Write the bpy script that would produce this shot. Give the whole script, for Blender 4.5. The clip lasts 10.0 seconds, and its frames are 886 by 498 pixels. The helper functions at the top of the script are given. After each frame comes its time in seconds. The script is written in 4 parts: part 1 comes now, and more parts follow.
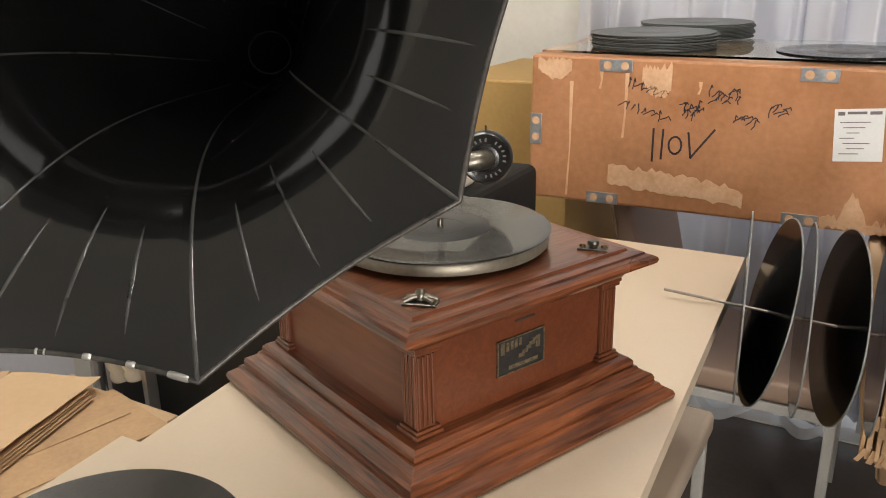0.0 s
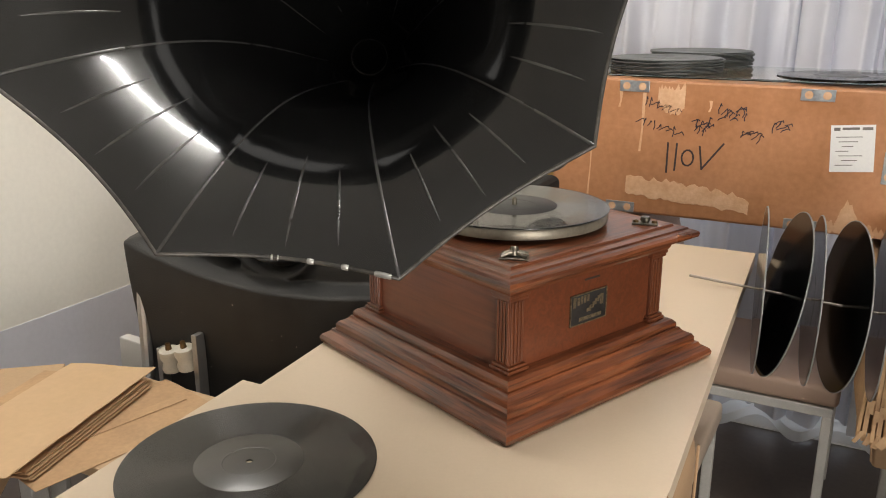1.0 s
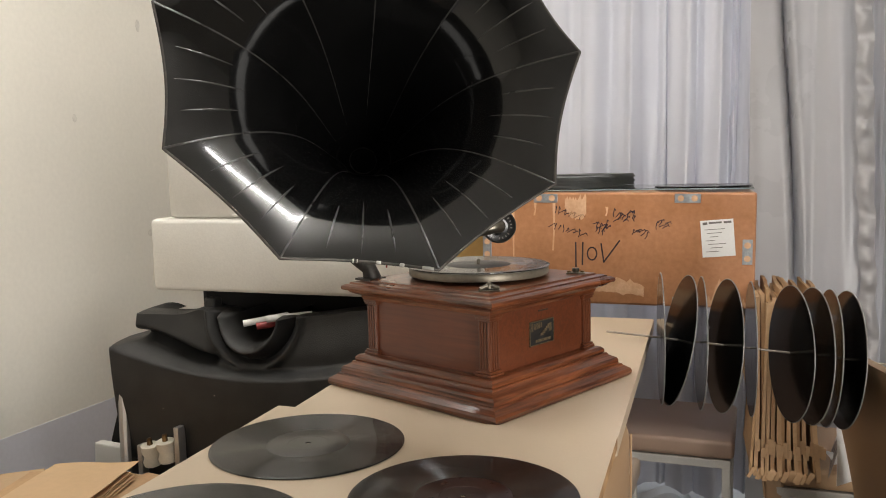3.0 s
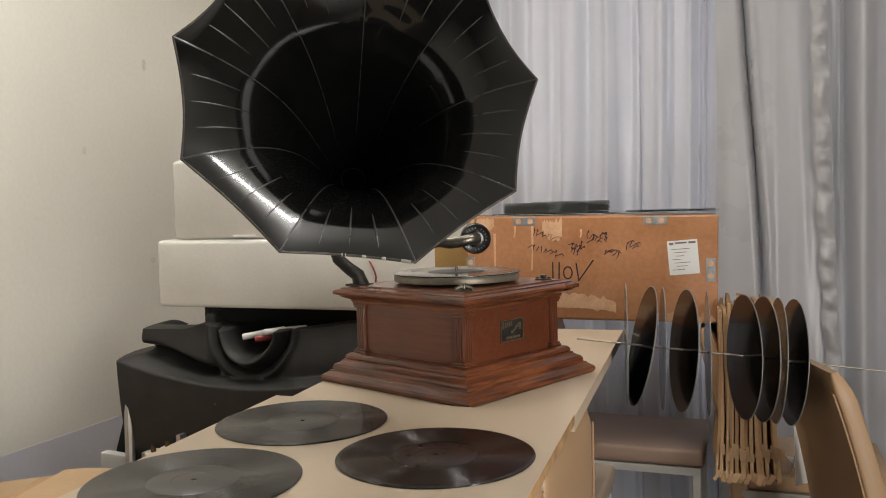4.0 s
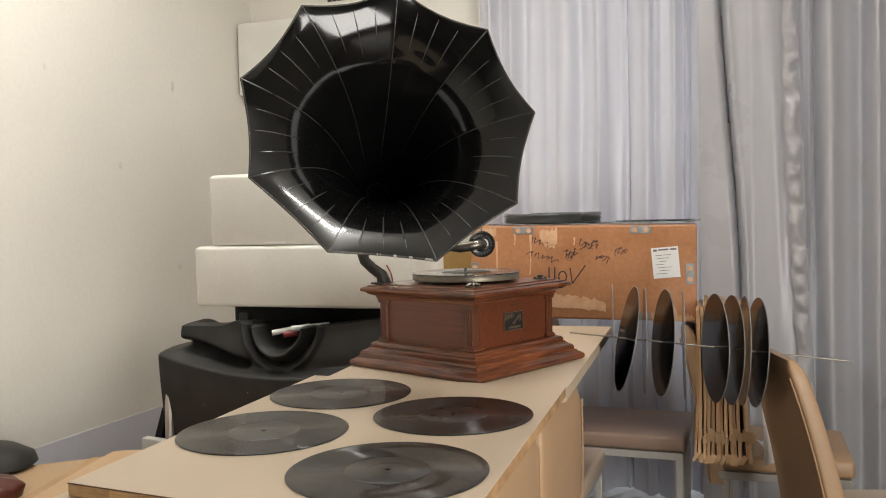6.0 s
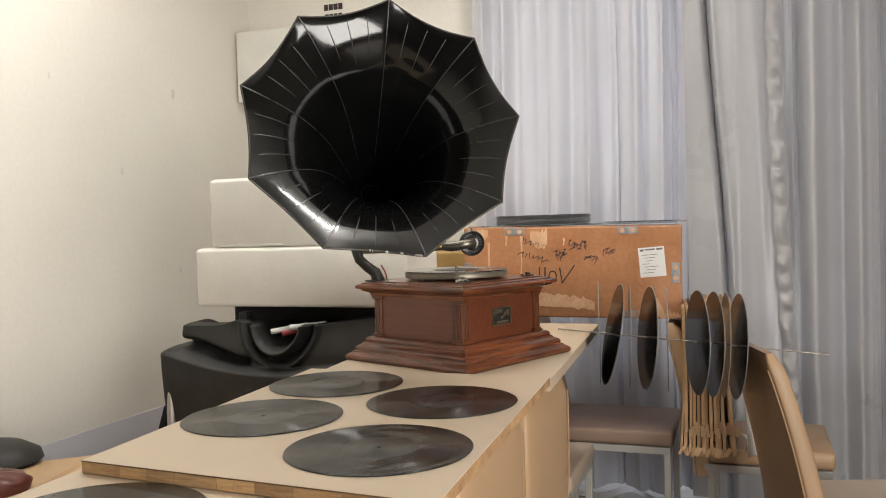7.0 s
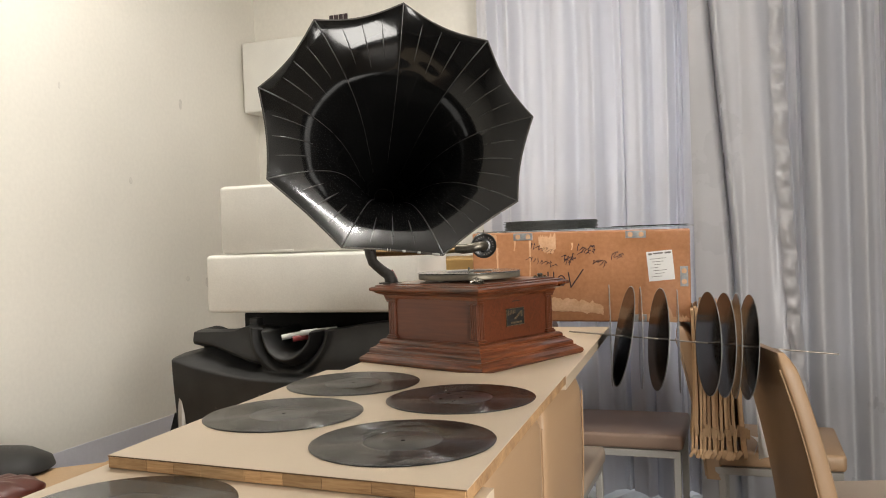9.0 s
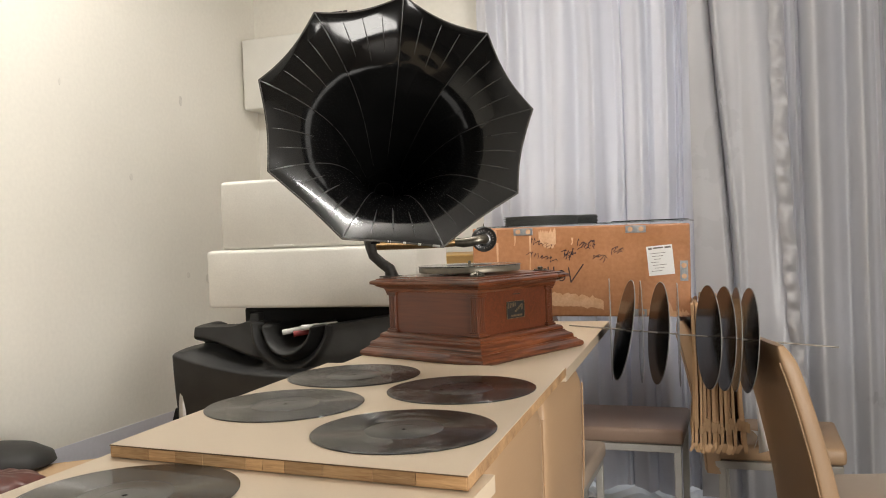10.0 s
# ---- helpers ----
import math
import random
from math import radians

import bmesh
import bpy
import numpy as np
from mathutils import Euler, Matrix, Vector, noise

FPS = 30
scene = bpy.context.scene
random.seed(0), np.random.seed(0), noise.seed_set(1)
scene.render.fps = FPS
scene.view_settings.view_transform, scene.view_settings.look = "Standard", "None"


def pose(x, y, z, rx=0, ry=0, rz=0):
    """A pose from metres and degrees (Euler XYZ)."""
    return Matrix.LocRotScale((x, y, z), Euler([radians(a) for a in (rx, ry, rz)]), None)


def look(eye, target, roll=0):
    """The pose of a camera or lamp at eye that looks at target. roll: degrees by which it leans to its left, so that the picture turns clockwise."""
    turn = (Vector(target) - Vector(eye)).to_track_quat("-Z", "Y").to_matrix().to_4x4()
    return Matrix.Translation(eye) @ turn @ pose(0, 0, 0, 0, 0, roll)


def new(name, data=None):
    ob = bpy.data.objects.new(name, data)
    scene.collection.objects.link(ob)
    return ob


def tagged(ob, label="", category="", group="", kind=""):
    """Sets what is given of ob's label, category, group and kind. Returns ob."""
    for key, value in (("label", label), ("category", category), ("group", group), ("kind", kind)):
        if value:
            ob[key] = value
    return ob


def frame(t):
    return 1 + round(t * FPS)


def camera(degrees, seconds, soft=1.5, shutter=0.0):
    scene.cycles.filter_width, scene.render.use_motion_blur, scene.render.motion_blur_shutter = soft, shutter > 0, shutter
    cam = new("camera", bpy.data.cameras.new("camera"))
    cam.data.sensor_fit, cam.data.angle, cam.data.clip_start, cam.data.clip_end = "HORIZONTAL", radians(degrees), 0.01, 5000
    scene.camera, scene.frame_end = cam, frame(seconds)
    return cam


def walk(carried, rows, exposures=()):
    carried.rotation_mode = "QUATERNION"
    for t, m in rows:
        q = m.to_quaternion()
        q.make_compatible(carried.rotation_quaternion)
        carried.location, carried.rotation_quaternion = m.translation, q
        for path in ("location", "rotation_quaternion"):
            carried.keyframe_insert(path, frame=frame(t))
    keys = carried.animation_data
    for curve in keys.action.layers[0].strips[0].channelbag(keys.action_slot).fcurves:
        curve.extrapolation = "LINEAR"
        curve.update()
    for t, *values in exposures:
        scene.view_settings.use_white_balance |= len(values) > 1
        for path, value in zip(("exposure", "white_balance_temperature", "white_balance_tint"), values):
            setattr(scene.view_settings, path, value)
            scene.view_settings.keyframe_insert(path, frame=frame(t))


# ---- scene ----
cam = camera(56.1, 10.0, soft=1.0)
PATH = [
    (0, (0.092, -0.033, 1.39), (-0.849, 1.605, 0.735), -1.1),
    (0.5, (0.077, -0.151, 1.371), (-0.855, 1.518, 0.781), -1.3),
    (1, (0.069, -0.254, 1.365), (-0.839, 1.434, 0.795), -0.1),
    (1.5, (0.114, -0.369, 1.352), (-0.807, 1.343, 0.88), -0.6),
    (2, (0.145, -0.477, 1.334), (-0.741, 1.278, 0.966), -1.4),
    (2.5, (0.119, -0.565, 1.306), (-0.672, 1.25, 1.02), -1.8),
    (3, (0.102, -0.653, 1.283), (-0.603, 1.207, 1.079), -1.4),
    (4.5, (0.22, -0.87, 1.224), (-0.476, 1.003, 1.136), -1.5),
    (5, (0.219, -0.923, 1.223), (-0.473, 0.952, 1.142), -1.4),
    (6.5, (0.289, -1.147, 1.236), (-0.399, 0.729, 1.162), -1.5),
    (7, (0.305, -1.163, 1.216), (-0.382, 0.714, 1.154), -1.7),
    (7.5, (0.295, -1.17, 1.202), (-0.393, 0.707, 1.145), -1.8),
    (8, (0.289, -1.174, 1.195), (-0.397, 0.704, 1.151), -2.2),
    (8.5, (0.286, -1.179, 1.196), (-0.4, 0.7, 1.16), -2.2),
    (9, (0.279, -1.188, 1.19), (-0.407, 0.691, 1.16), -2.1),
    (9.5, (0.276, -1.192, 1.184), (-0.408, 0.687, 1.152), -2.1),
    (10, (0.279, -1.192, 1.176), (-0.407, 0.687, 1.144), -2.2),
]
walk(cam, [(t, look(eye, target, roll)) for t, eye, target, roll in PATH], exposures=[(0, 0.10), (0.5, 0.16), (1.0, 0.06), (3.0, -0.14), (4.5, -0.42), (5.2, -0.40), (6.4, -0.08), (10, -0.05)])


# ---- world and lights ----
world = bpy.data.worlds.new("room_world")
scene.world = world
world.use_nodes = True
wnt = world.node_tree
sky = wnt.nodes.new("ShaderNodeTexSky")
sky.sky_type, sky.sun_disc = "NISHITA", False
sky.sun_elevation, sky.sun_rotation = radians(35), radians(20)
wnt.links.new(sky.outputs[0], wnt.nodes["Background"].inputs[0])
wnt.nodes["Background"].inputs[1].default_value = 0.06


def area_lamp(name, m, sx, sy, watts, colour):
    data = bpy.data.lights.new(name, "AREA")
    data.shape, data.size, data.size_y, data.energy, data.color = "RECTANGLE", sx, sy, watts, colour
    ob = new(name, data)
    ob.matrix_world = m
    return ob


WARM = (1.0, 0.96, 0.90)
# Unseen fill added near the ceiling to brighten the left wall.
area_lamp("added_wall_fill", pose(-1.12, 1.05, 2.70), 1.1, 0.4, 18, WARM)
# Added side light; the shadow beside the foam boxes gives its bearing.
area_lamp("added_side_light", look((2.03, -1.55, 1.05), (-2.15, 1.8, 1.30)), 1.3, 1.5, 105, WARM)


# ---- materials ----
def mat(name, colour, rough=0.5, metal=0.0, vary=0.12, scale=6.0, fine=90.0, bump=0.15, coat=0.0, tint=None, dist=0.002):
    """A surface with large soft variation, fine grain and a little relief."""
    m = bpy.data.materials.new(name)
    m.use_nodes = True
    nt = m.node_tree
    n, l = nt.nodes, nt.links
    b = n["Principled BSDF"]
    tc = n.new("ShaderNodeTexCoord")
    big, small = n.new("ShaderNodeTexNoise"), n.new("ShaderNodeTexNoise")
    big.inputs["Scale"].default_value, small.inputs["Scale"].default_value = scale, fine
    big.inputs["Detail"].default_value = small.inputs["Detail"].default_value = 5
    for t in (big, small):
        l.new(tc.outputs["Object"], t.inputs["Vector"])
    ramp = n.new("ShaderNodeValToRGB")
    c = Vector(colour)
    d = Vector(tint) if tint else c * (1 - 2 * vary)
    ramp.color_ramp.elements[0].position, ramp.color_ramp.elements[1].position = 0.3, 0.7
    ramp.color_ramp.elements[0].color = (*d, 1)
    ramp.color_ramp.elements[1].color = (*(c * (1 + 0.5 * vary)), 1)
    mixn = n.new("ShaderNodeMix")
    mixn.inputs[0].default_value = 0.35
    l.new(big.outputs["Fac"], mixn.inputs[2])
    l.new(small.outputs["Fac"], mixn.inputs[3])
    l.new(mixn.outputs[0], ramp.inputs[0])
    l.new(ramp.outputs[0], b.inputs["Base Color"])
    rr = n.new("ShaderNodeMapRange")
    rr.inputs[3].default_value, rr.inputs[4].default_value = max(0.02, rough - 0.1 * (rough > 0.15)), min(1, rough + 0.1)
    l.new(big.outputs["Fac"], rr.inputs[0])
    l.new(rr.outputs[0], b.inputs["Roughness"])
    b.inputs["Metallic"].default_value = metal
    b.inputs["Coat Weight"].default_value = coat
    b.inputs["Coat Roughness"].default_value = 0.1
    if bump:
        bp = n.new("ShaderNodeBump")
        bp.inputs["Strength"].default_value, bp.inputs["Distance"].default_value = bump, dist
        l.new(small.outputs["Fac"], bp.inputs["Height"])
        l.new(bp.outputs[0], b.inputs["Normal"])
    return m


def wood(name, light, dark, along, rough=0.32, coat=0.35, stretch=(4.0, 60.0), ring=0.0):
    """Oak-like grain running along one local axis."""
    m = mat(name, light, rough, 0, 0.1, 5, 120, 0.08, coat)
    nt = m.node_tree
    n, l = nt.nodes, nt.links
    tc = n.new("ShaderNodeTexCoord")
    mp = n.new("ShaderNodeMapping")
    s = [stretch[1]] * 3
    s["xyz".index(along)] = stretch[0]
    mp.inputs["Scale"].default_value = s
    ns, fl = n.new("ShaderNodeTexNoise"), n.new("ShaderNodeTexNoise")
    ns.inputs["Scale"].default_value, ns.inputs["Detail"].default_value, ns.inputs["Distortion"].default_value = 1.0, 6, 1.2
    fl.inputs["Scale"].default_value, fl.inputs["Detail"].default_value = 9.0, 3
    l.new(tc.outputs["Object"], mp.inputs[0])
    l.new(mp.outputs[0], ns.inputs["Vector"])
    l.new(tc.outputs["Object"], fl.inputs["Vector"])
    add = n.new("ShaderNodeMath")
    add.operation = "MULTIPLY_ADD"
    add.inputs[1].default_value = 0.45
    l.new(fl.outputs["Fac"], add.inputs[0])
    l.new(ns.outputs["Fac"], add.inputs[2])
    r = n.new("ShaderNodeValToRGB")
    r.color_ramp.elements[0].position, r.color_ramp.elements[1].position = 0.52, 0.92
    r.color_ramp.elements[0].color, r.color_ramp.elements[1].color = (*dark, 1), (*light, 1)
    l.new(add.outputs[0], r.inputs[0])
    l.new(r.outputs[0], n["Principled BSDF"].inputs["Base Color"])
    return m


def shellac(name, colour, rough, grooves, coat=0.3, gloss=0.5):
    """Pressed black shellac: grooves round the middle in bands of uneven depth, a polished skin and a film of dust."""
    m = mat(name, colour, rough, 0, 0.15, 18, 200, 0.0)
    nt = m.node_tree
    n, l = nt.nodes, nt.links
    b = n["Principled BSDF"]
    for k in [k for k in l if k.to_node == b and k.to_socket.name == "Roughness"]:
        l.remove(k)
    b.inputs["Roughness"].default_value = rough
    b.inputs["Specular IOR Level"].default_value = gloss
    b.inputs["Coat Weight"].default_value, b.inputs["Coat Roughness"].default_value = coat, 0.05
    if grooves:
        tc, flat_r, unit, ln = n.new("ShaderNodeTexCoord"), n.new("ShaderNodeVectorMath"), n.new("ShaderNodeVectorMath"), n.new("ShaderNodeVectorMath")
        flat_r.operation, unit.operation, ln.operation = "MULTIPLY", "NORMALIZE", "LENGTH"
        flat_r.inputs[1].default_value = (1, 1, 0)
        wave, tilt, lean, tip, to_world = n.new("ShaderNodeMath"), n.new("ShaderNodeMath"), n.new("ShaderNodeVectorMath"), n.new("ShaderNodeVectorMath"), n.new("ShaderNodeVectorTransform")
        freq = n.new("ShaderNodeMath")
        freq.operation, freq.inputs[1].default_value = "MULTIPLY", 2 * math.pi / 0.00043
        wave.operation = "SINE"
        tilt.operation, tilt.inputs[1].default_value = "MULTIPLY", grooves
        lean.operation, tip.operation = "SCALE", "ADD"
        tip.inputs[1].default_value = (0, 0, 1)
        to_world.vector_type, to_world.convert_from, to_world.convert_to = "NORMAL", "OBJECT", "WORLD"
        l.new(tc.outputs["Object"], flat_r.inputs[0])
        l.new(flat_r.outputs[0], unit.inputs[0])
        l.new(flat_r.outputs[0], ln.inputs[0])
        l.new(ln.outputs["Value"], freq.inputs[0])
        l.new(freq.outputs[0], wave.inputs[0])
        l.new(wave.outputs[0], tilt.inputs[0])
        l.new(unit.outputs[0], lean.inputs[0])
        l.new(tilt.outputs[0], lean.inputs["Scale"])
        l.new(lean.outputs[0], tip.inputs[0])
        l.new(tip.outputs[0], to_world.inputs[0])
        l.new(to_world.outputs[0], b.inputs["Normal"])
    return m


def curtain_cloth(name, colour, rough, through_light):
    m = mat(name, colour, rough, 0, 0.06, 3, 500, 0.1)
    nt = m.node_tree
    b = nt.nodes["Principled BSDF"]
    b.inputs["Sheen Weight"].default_value = 0.25
    tr = nt.nodes.new("ShaderNodeBsdfTranslucent")
    tr.inputs["Color"].default_value = (*colour, 1)
    mx = nt.nodes.new("ShaderNodeMixShader")
    mx.inputs[0].default_value = through_light
    nt.links.new(b.outputs[0], mx.inputs[1])
    nt.links.new(tr.outputs[0], mx.inputs[2])
    nt.links.new(mx.outputs[0], nt.nodes["Material Output"].inputs[0])
    return m


def glow(name, colour, strength):
    m = bpy.data.materials.new(name)
    m.use_nodes = True
    b = m.node_tree.nodes["Principled BSDF"]
    b.inputs["Base Color"].default_value = b.inputs["Emission Color"].default_value = (*colour, 1)
    b.inputs["Emission Strength"].default_value = strength
    return m


WALL = mat("cream_wall_paint", (0.86, 0.825, 0.745), 0.75, 0, 0.05, 1.2, 60, 0.05)
SCUFF = mat("grey_scuff", (0.77, 0.735, 0.66), 0.8, 0, 0.1, 30, 120, 0.05)
LOWER_BAND = mat("lilac_lower_band", (0.72, 0.71, 0.77), 0.7, 0, 0.05, 1.5, 60, 0.05)
# Dark tone of the unseen walls, set to cut bounce and match horn reflections.
BACK_WALL = mat("brown_grey_paint", (0.30, 0.265, 0.22), 0.7, 0, 0.15, 1.5, 60, 0.05)
CEIL = mat("ceiling_paint", (0.78, 0.76, 0.72), 0.9, 0, 0.04, 1, 40, 0.05)
FLOOR = mat("brown_floor", (0.11, 0.085, 0.068), 0.35, 0, 0.2, 3, 60, 0.05)
LAMINATE = mat("cream_laminate", (0.60, 0.485, 0.355), 0.36, 0, 0.03, 4, 240, 0.03)
PLY = mat("raw_board_edge", (0.44, 0.27, 0.13), 0.75, 0, 0.35, 30, 170, 0.4, tint=(0.16, 0.08, 0.035))
BLOCK = wood("raw_block_wood", (0.50, 0.315, 0.155), (0.30, 0.165, 0.07), "x", 0.75, 0.0, (14.0, 220.0))
info, shade, old = BLOCK.node_tree.nodes.new("ShaderNodeObjectInfo"), BLOCK.node_tree.nodes.new("ShaderNodeHueSaturation"), BLOCK.node_tree.nodes["Principled BSDF"].inputs["Base Color"].links[0].from_socket
spread = BLOCK.node_tree.nodes.new("ShaderNodeMapRange")
spread.inputs[3].default_value, spread.inputs[4].default_value = 0.55, 1.25
BLOCK.node_tree.links.new(info.outputs["Random"], spread.inputs[0])
BLOCK.node_tree.links.new(spread.outputs[0], shade.inputs["Value"])
BLOCK.node_tree.links.new(old, shade.inputs["Color"])
BLOCK.node_tree.links.new(shade.outputs[0], BLOCK.node_tree.nodes["Principled BSDF"].inputs["Base Color"])
PLY_DARK = mat("dark_glue_line", (0.14, 0.075, 0.035), 0.7, 0, 0.3, 30, 170, 0.1)
OAK_X = wood("stained_oak_x", (0.200, 0.060, 0.021), (0.040, 0.010, 0.004), "x", 0.30, 0.4, (9.0, 150.0))
OAK_Y = wood("stained_oak_y", (0.200, 0.060, 0.021), (0.040, 0.010, 0.004), "y", 0.30, 0.4, (9.0, 150.0))
OAK_Z = wood("stained_oak_z", (0.155, 0.046, 0.017), (0.060, 0.016, 0.006), "z")
PANEL = wood("stained_panel", (0.140, 0.037, 0.013), (0.090, 0.023, 0.008), "x", 0.4, 0.25, (6.0, 110.0))
BLACK_TIN = mat("black_lacquered_tin", (0.005, 0.005, 0.005), 0.06, 0, 0.2, 12, 60, 0.01, coat=0.35)
BLACK_TIN.node_tree.nodes["Principled BSDF"].inputs["Coat Roughness"].default_value = 0.04
# Flat black without reflection: the depth of the throat is painted as shade.
THROAT = mat("throat_shade_black", (0.003, 0.003, 0.003), 0.9, 0, 0.1, 12, 60, 0.0)
THROAT.node_tree.nodes["Principled BSDF"].inputs["Specular IOR Level"].default_value = 0.0
BLACK_TIN.node_tree.nodes["Principled BSDF"].inputs["Specular IOR Level"].default_value = 0.36
# Lighter than the horn: rubbed wear, with the ribs' glints put in.
RIB_TIN = mat("rubbed_tin_with_glints", (0.038, 0.036, 0.034), 0.30, 0, 0.3, 30, 120, 0.05, coat=0.4)
TIN_EDGE = mat("worn_tin_edge", (0.09, 0.08, 0.07), 0.45, 0.6, 0.5, 60, 300, 0.2, tint=(0.03, 0.03, 0.03))
SOUND_BLACK = mat("black_japanned_metal", (0.014, 0.013, 0.012), 0.3, 0.0, 0.3, 30, 200, 0.05, coat=0.3)
IRON = mat("blackened_iron", (0.06, 0.055, 0.05), 0.4, 0.7, 0.3, 30, 200, 0.1)
NICKEL = mat("aged_nickel", (0.20, 0.18, 0.145), 0.33, 0.9, 0.3, 40, 200, 0.1)
BRASS = mat("tarnished_brass", (0.20, 0.125, 0.055), 0.35, 0.85, 0.3, 40, 200, 0.1)
GILT = mat("gilt_print", (0.20, 0.155, 0.095), 0.45, 0.5, 0.3, 200, 400, 0.1)
FELT = mat("grey_green_felt", (0.30, 0.29, 0.24), 0.9, 0, 0.1, 40, 400, 0.2)
RIM = mat("pale_nickel_rim", (0.24, 0.21, 0.16), 0.42, 0.5, 0.2, 30, 200, 0.05)
DISC = shellac("black_shellac", (0.008, 0.0075, 0.007), 0.15, 0.85, 0.30, 0.4)
DISC_SHINY = shellac("polished_shellac", (0.006, 0.006, 0.006), 0.14, 0.22, 0.45, 0.3)
DISC_GREY = shellac("dusty_shellac", (0.015, 0.014, 0.0125), 0.16, 0.85, 0.28, 0.42)
DISC_ROD = mat("mirror_black_shellac", (0.006, 0.006, 0.006), 0.09, 0, 0.2, 18, 200, 0.01)
DISC_ROD.node_tree.nodes["Principled BSDF"].inputs["Specular IOR Level"].default_value = 0.3
# Bright ring round the rod discs; the edge highlight is in its colour.
DISC_EDGE = mat("disc_edge_highlight", (0.24, 0.235, 0.225), 0.4, 0, 0.3, 40, 200, 0.05)
# Grey in place of black: the stack's grazing sheen is in the colour.
DISC_STACK = mat("stacked_shellac_sheen", (0.12, 0.125, 0.12), 0.45, 0, 0.25, 18, 200, 0.05)
LABEL_GREY = shellac("dead_wax_grey", (0.036, 0.033, 0.029), 0.32, False, 0.12, 0.6)
LABEL_DARK = mat("dark_plum_label", (0.026, 0.013, 0.012), 0.3, 0, 0.3, 40, 200, 0.02)
LABEL_BLACK = mat("black_label", (0.025, 0.023, 0.022), 0.4, 0, 0.3, 40, 200, 0.02)
INK_GREY = mat("grey_print", (0.17, 0.15, 0.14), 0.6, 0, 0.1, 40, 200, 0)
INK = mat("dark_marker_ink", (0.05, 0.03, 0.035), 0.6, 0, 0.3, 60, 200, 0)
INK_BLUE = mat("blue_marker_ink", (0.04, 0.028, 0.045), 0.6, 0, 0.3, 60, 200, 0)
CASE = mat("orange_brown_fibreboard", (0.46, 0.225, 0.115), 0.32, 0, 0.34, 6, 70, 0.25, coat=0.25, tint=(0.34, 0.145, 0.058))
CASE_TORN = mat("torn_pale_fibre", (0.66, 0.43, 0.27), 0.8, 0, 0.25, 22, 120, 0.4, tint=(0.54, 0.30, 0.16))
ZINC = mat("zinc_plate", (0.42, 0.44, 0.46), 0.4, 0.7, 0.2, 40, 200, 0.1)
PAPER = mat("white_paper", (0.78, 0.77, 0.75), 0.8, 0, 0.05, 10, 200, 0.03)
KRAFT = mat("kraft_paper", (0.55, 0.35, 0.19), 0.75, 0, 0.14, 7, 90, 0.15)
KRAFT_TOP = mat("smooth_tan_kraft", (0.62, 0.42, 0.24), 0.6, 0, 0.06, 5, 60, 0.04)
KRAFT_DARK = mat("shaded_kraft_paper", (0.48, 0.29, 0.14), 0.75, 0, 0.2, 9, 90, 0.2)
KRAFT_BOARD = mat("tan_board", (0.56, 0.38, 0.22), 0.6, 0, 0.08, 3, 120, 0.05)
FOAM = mat("white_foam", (0.84, 0.82, 0.76), 0.75, 0, 0.06, 5, 200, 0.16, dist=0.003)
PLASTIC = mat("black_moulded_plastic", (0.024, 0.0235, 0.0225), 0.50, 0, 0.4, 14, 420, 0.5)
# Near-black plastic for body and side; cavity shade is in the colour.
PLASTIC_IN = mat("black_plastic_cavity_shade", (0.008, 0.008, 0.008), 0.8, 0, 0.2, 8, 200, 0.1)
ALU = mat("brushed_aluminium", (0.55, 0.54, 0.52), 0.4, 0.85, 0.12, 20, 300, 0.1)
CERAMIC = mat("cream_ceramic", (0.70, 0.66, 0.56), 0.35, 0, 0.1, 30, 200, 0.05)
LEATHER = mat("tan_faux_leather", (0.44, 0.285, 0.165), 0.42, 0, 0.08, 4, 420, 0.25, dist=0.0008)
LEATHER_PALE = mat("pale_faux_leather", (0.50, 0.40, 0.31), 0.45, 0, 0.08, 4, 420, 0.25, dist=0.0008)
# Tan leather browned for the dimmer light where this chair stands.
LEATHER_BROWN = mat("dimmed_tan_leather", (0.35, 0.24, 0.18), 0.38, 0, 0.12, 4, 420, 0.25, dist=0.0008)
LEG = mat("grey_painted_steel", (0.50, 0.48, 0.44), 0.45, 0.2, 0.1, 12, 200, 0.05)
STEEL_ROD = mat("bright_steel_rod", (0.40, 0.36, 0.31), 0.35, 1.0, 0.15, 30, 200, 0.05)
SHEER = curtain_cloth("pale_lilac_satin", (0.68, 0.68, 0.73), 0.34, 0.12)
STRIP_WHITE = curtain_cloth("white_strip_cloth", (0.85, 0.85, 0.84), 0.6, 0.5)
DRAPE = curtain_cloth("grey_satin", (0.52, 0.51, 0.52), 0.30, 0.15)
GLASS = bpy.data.materials.new("clear_glass")
GLASS.use_nodes = True
g = GLASS.node_tree.nodes["Principled BSDF"]
g.inputs["Transmission Weight"].default_value, g.inputs["Roughness"].default_value, g.inputs["Base Color"].default_value = 1.0, 0.02, (0.80, 0.93, 0.88, 1)
RED = mat("red_wrapper", (0.35, 0.05, 0.05), 0.4, 0, 0.3, 60, 200, 0.1)
MAROON = mat("maroon_leather", (0.11, 0.025, 0.016), 0.35, 0, 0.2, 20, 200, 0.15)
DAY = glow("overcast_daylight", (0.86, 0.91, 1.0), 0.8)
# Glow of the added fill panel.
TUBE = glow("lit_diffuser", (1.0, 0.95, 0.88), 3.0)
TUBE_COOL = glow("lit_cool_tube", (1.0, 0.985, 0.96), 95.0)


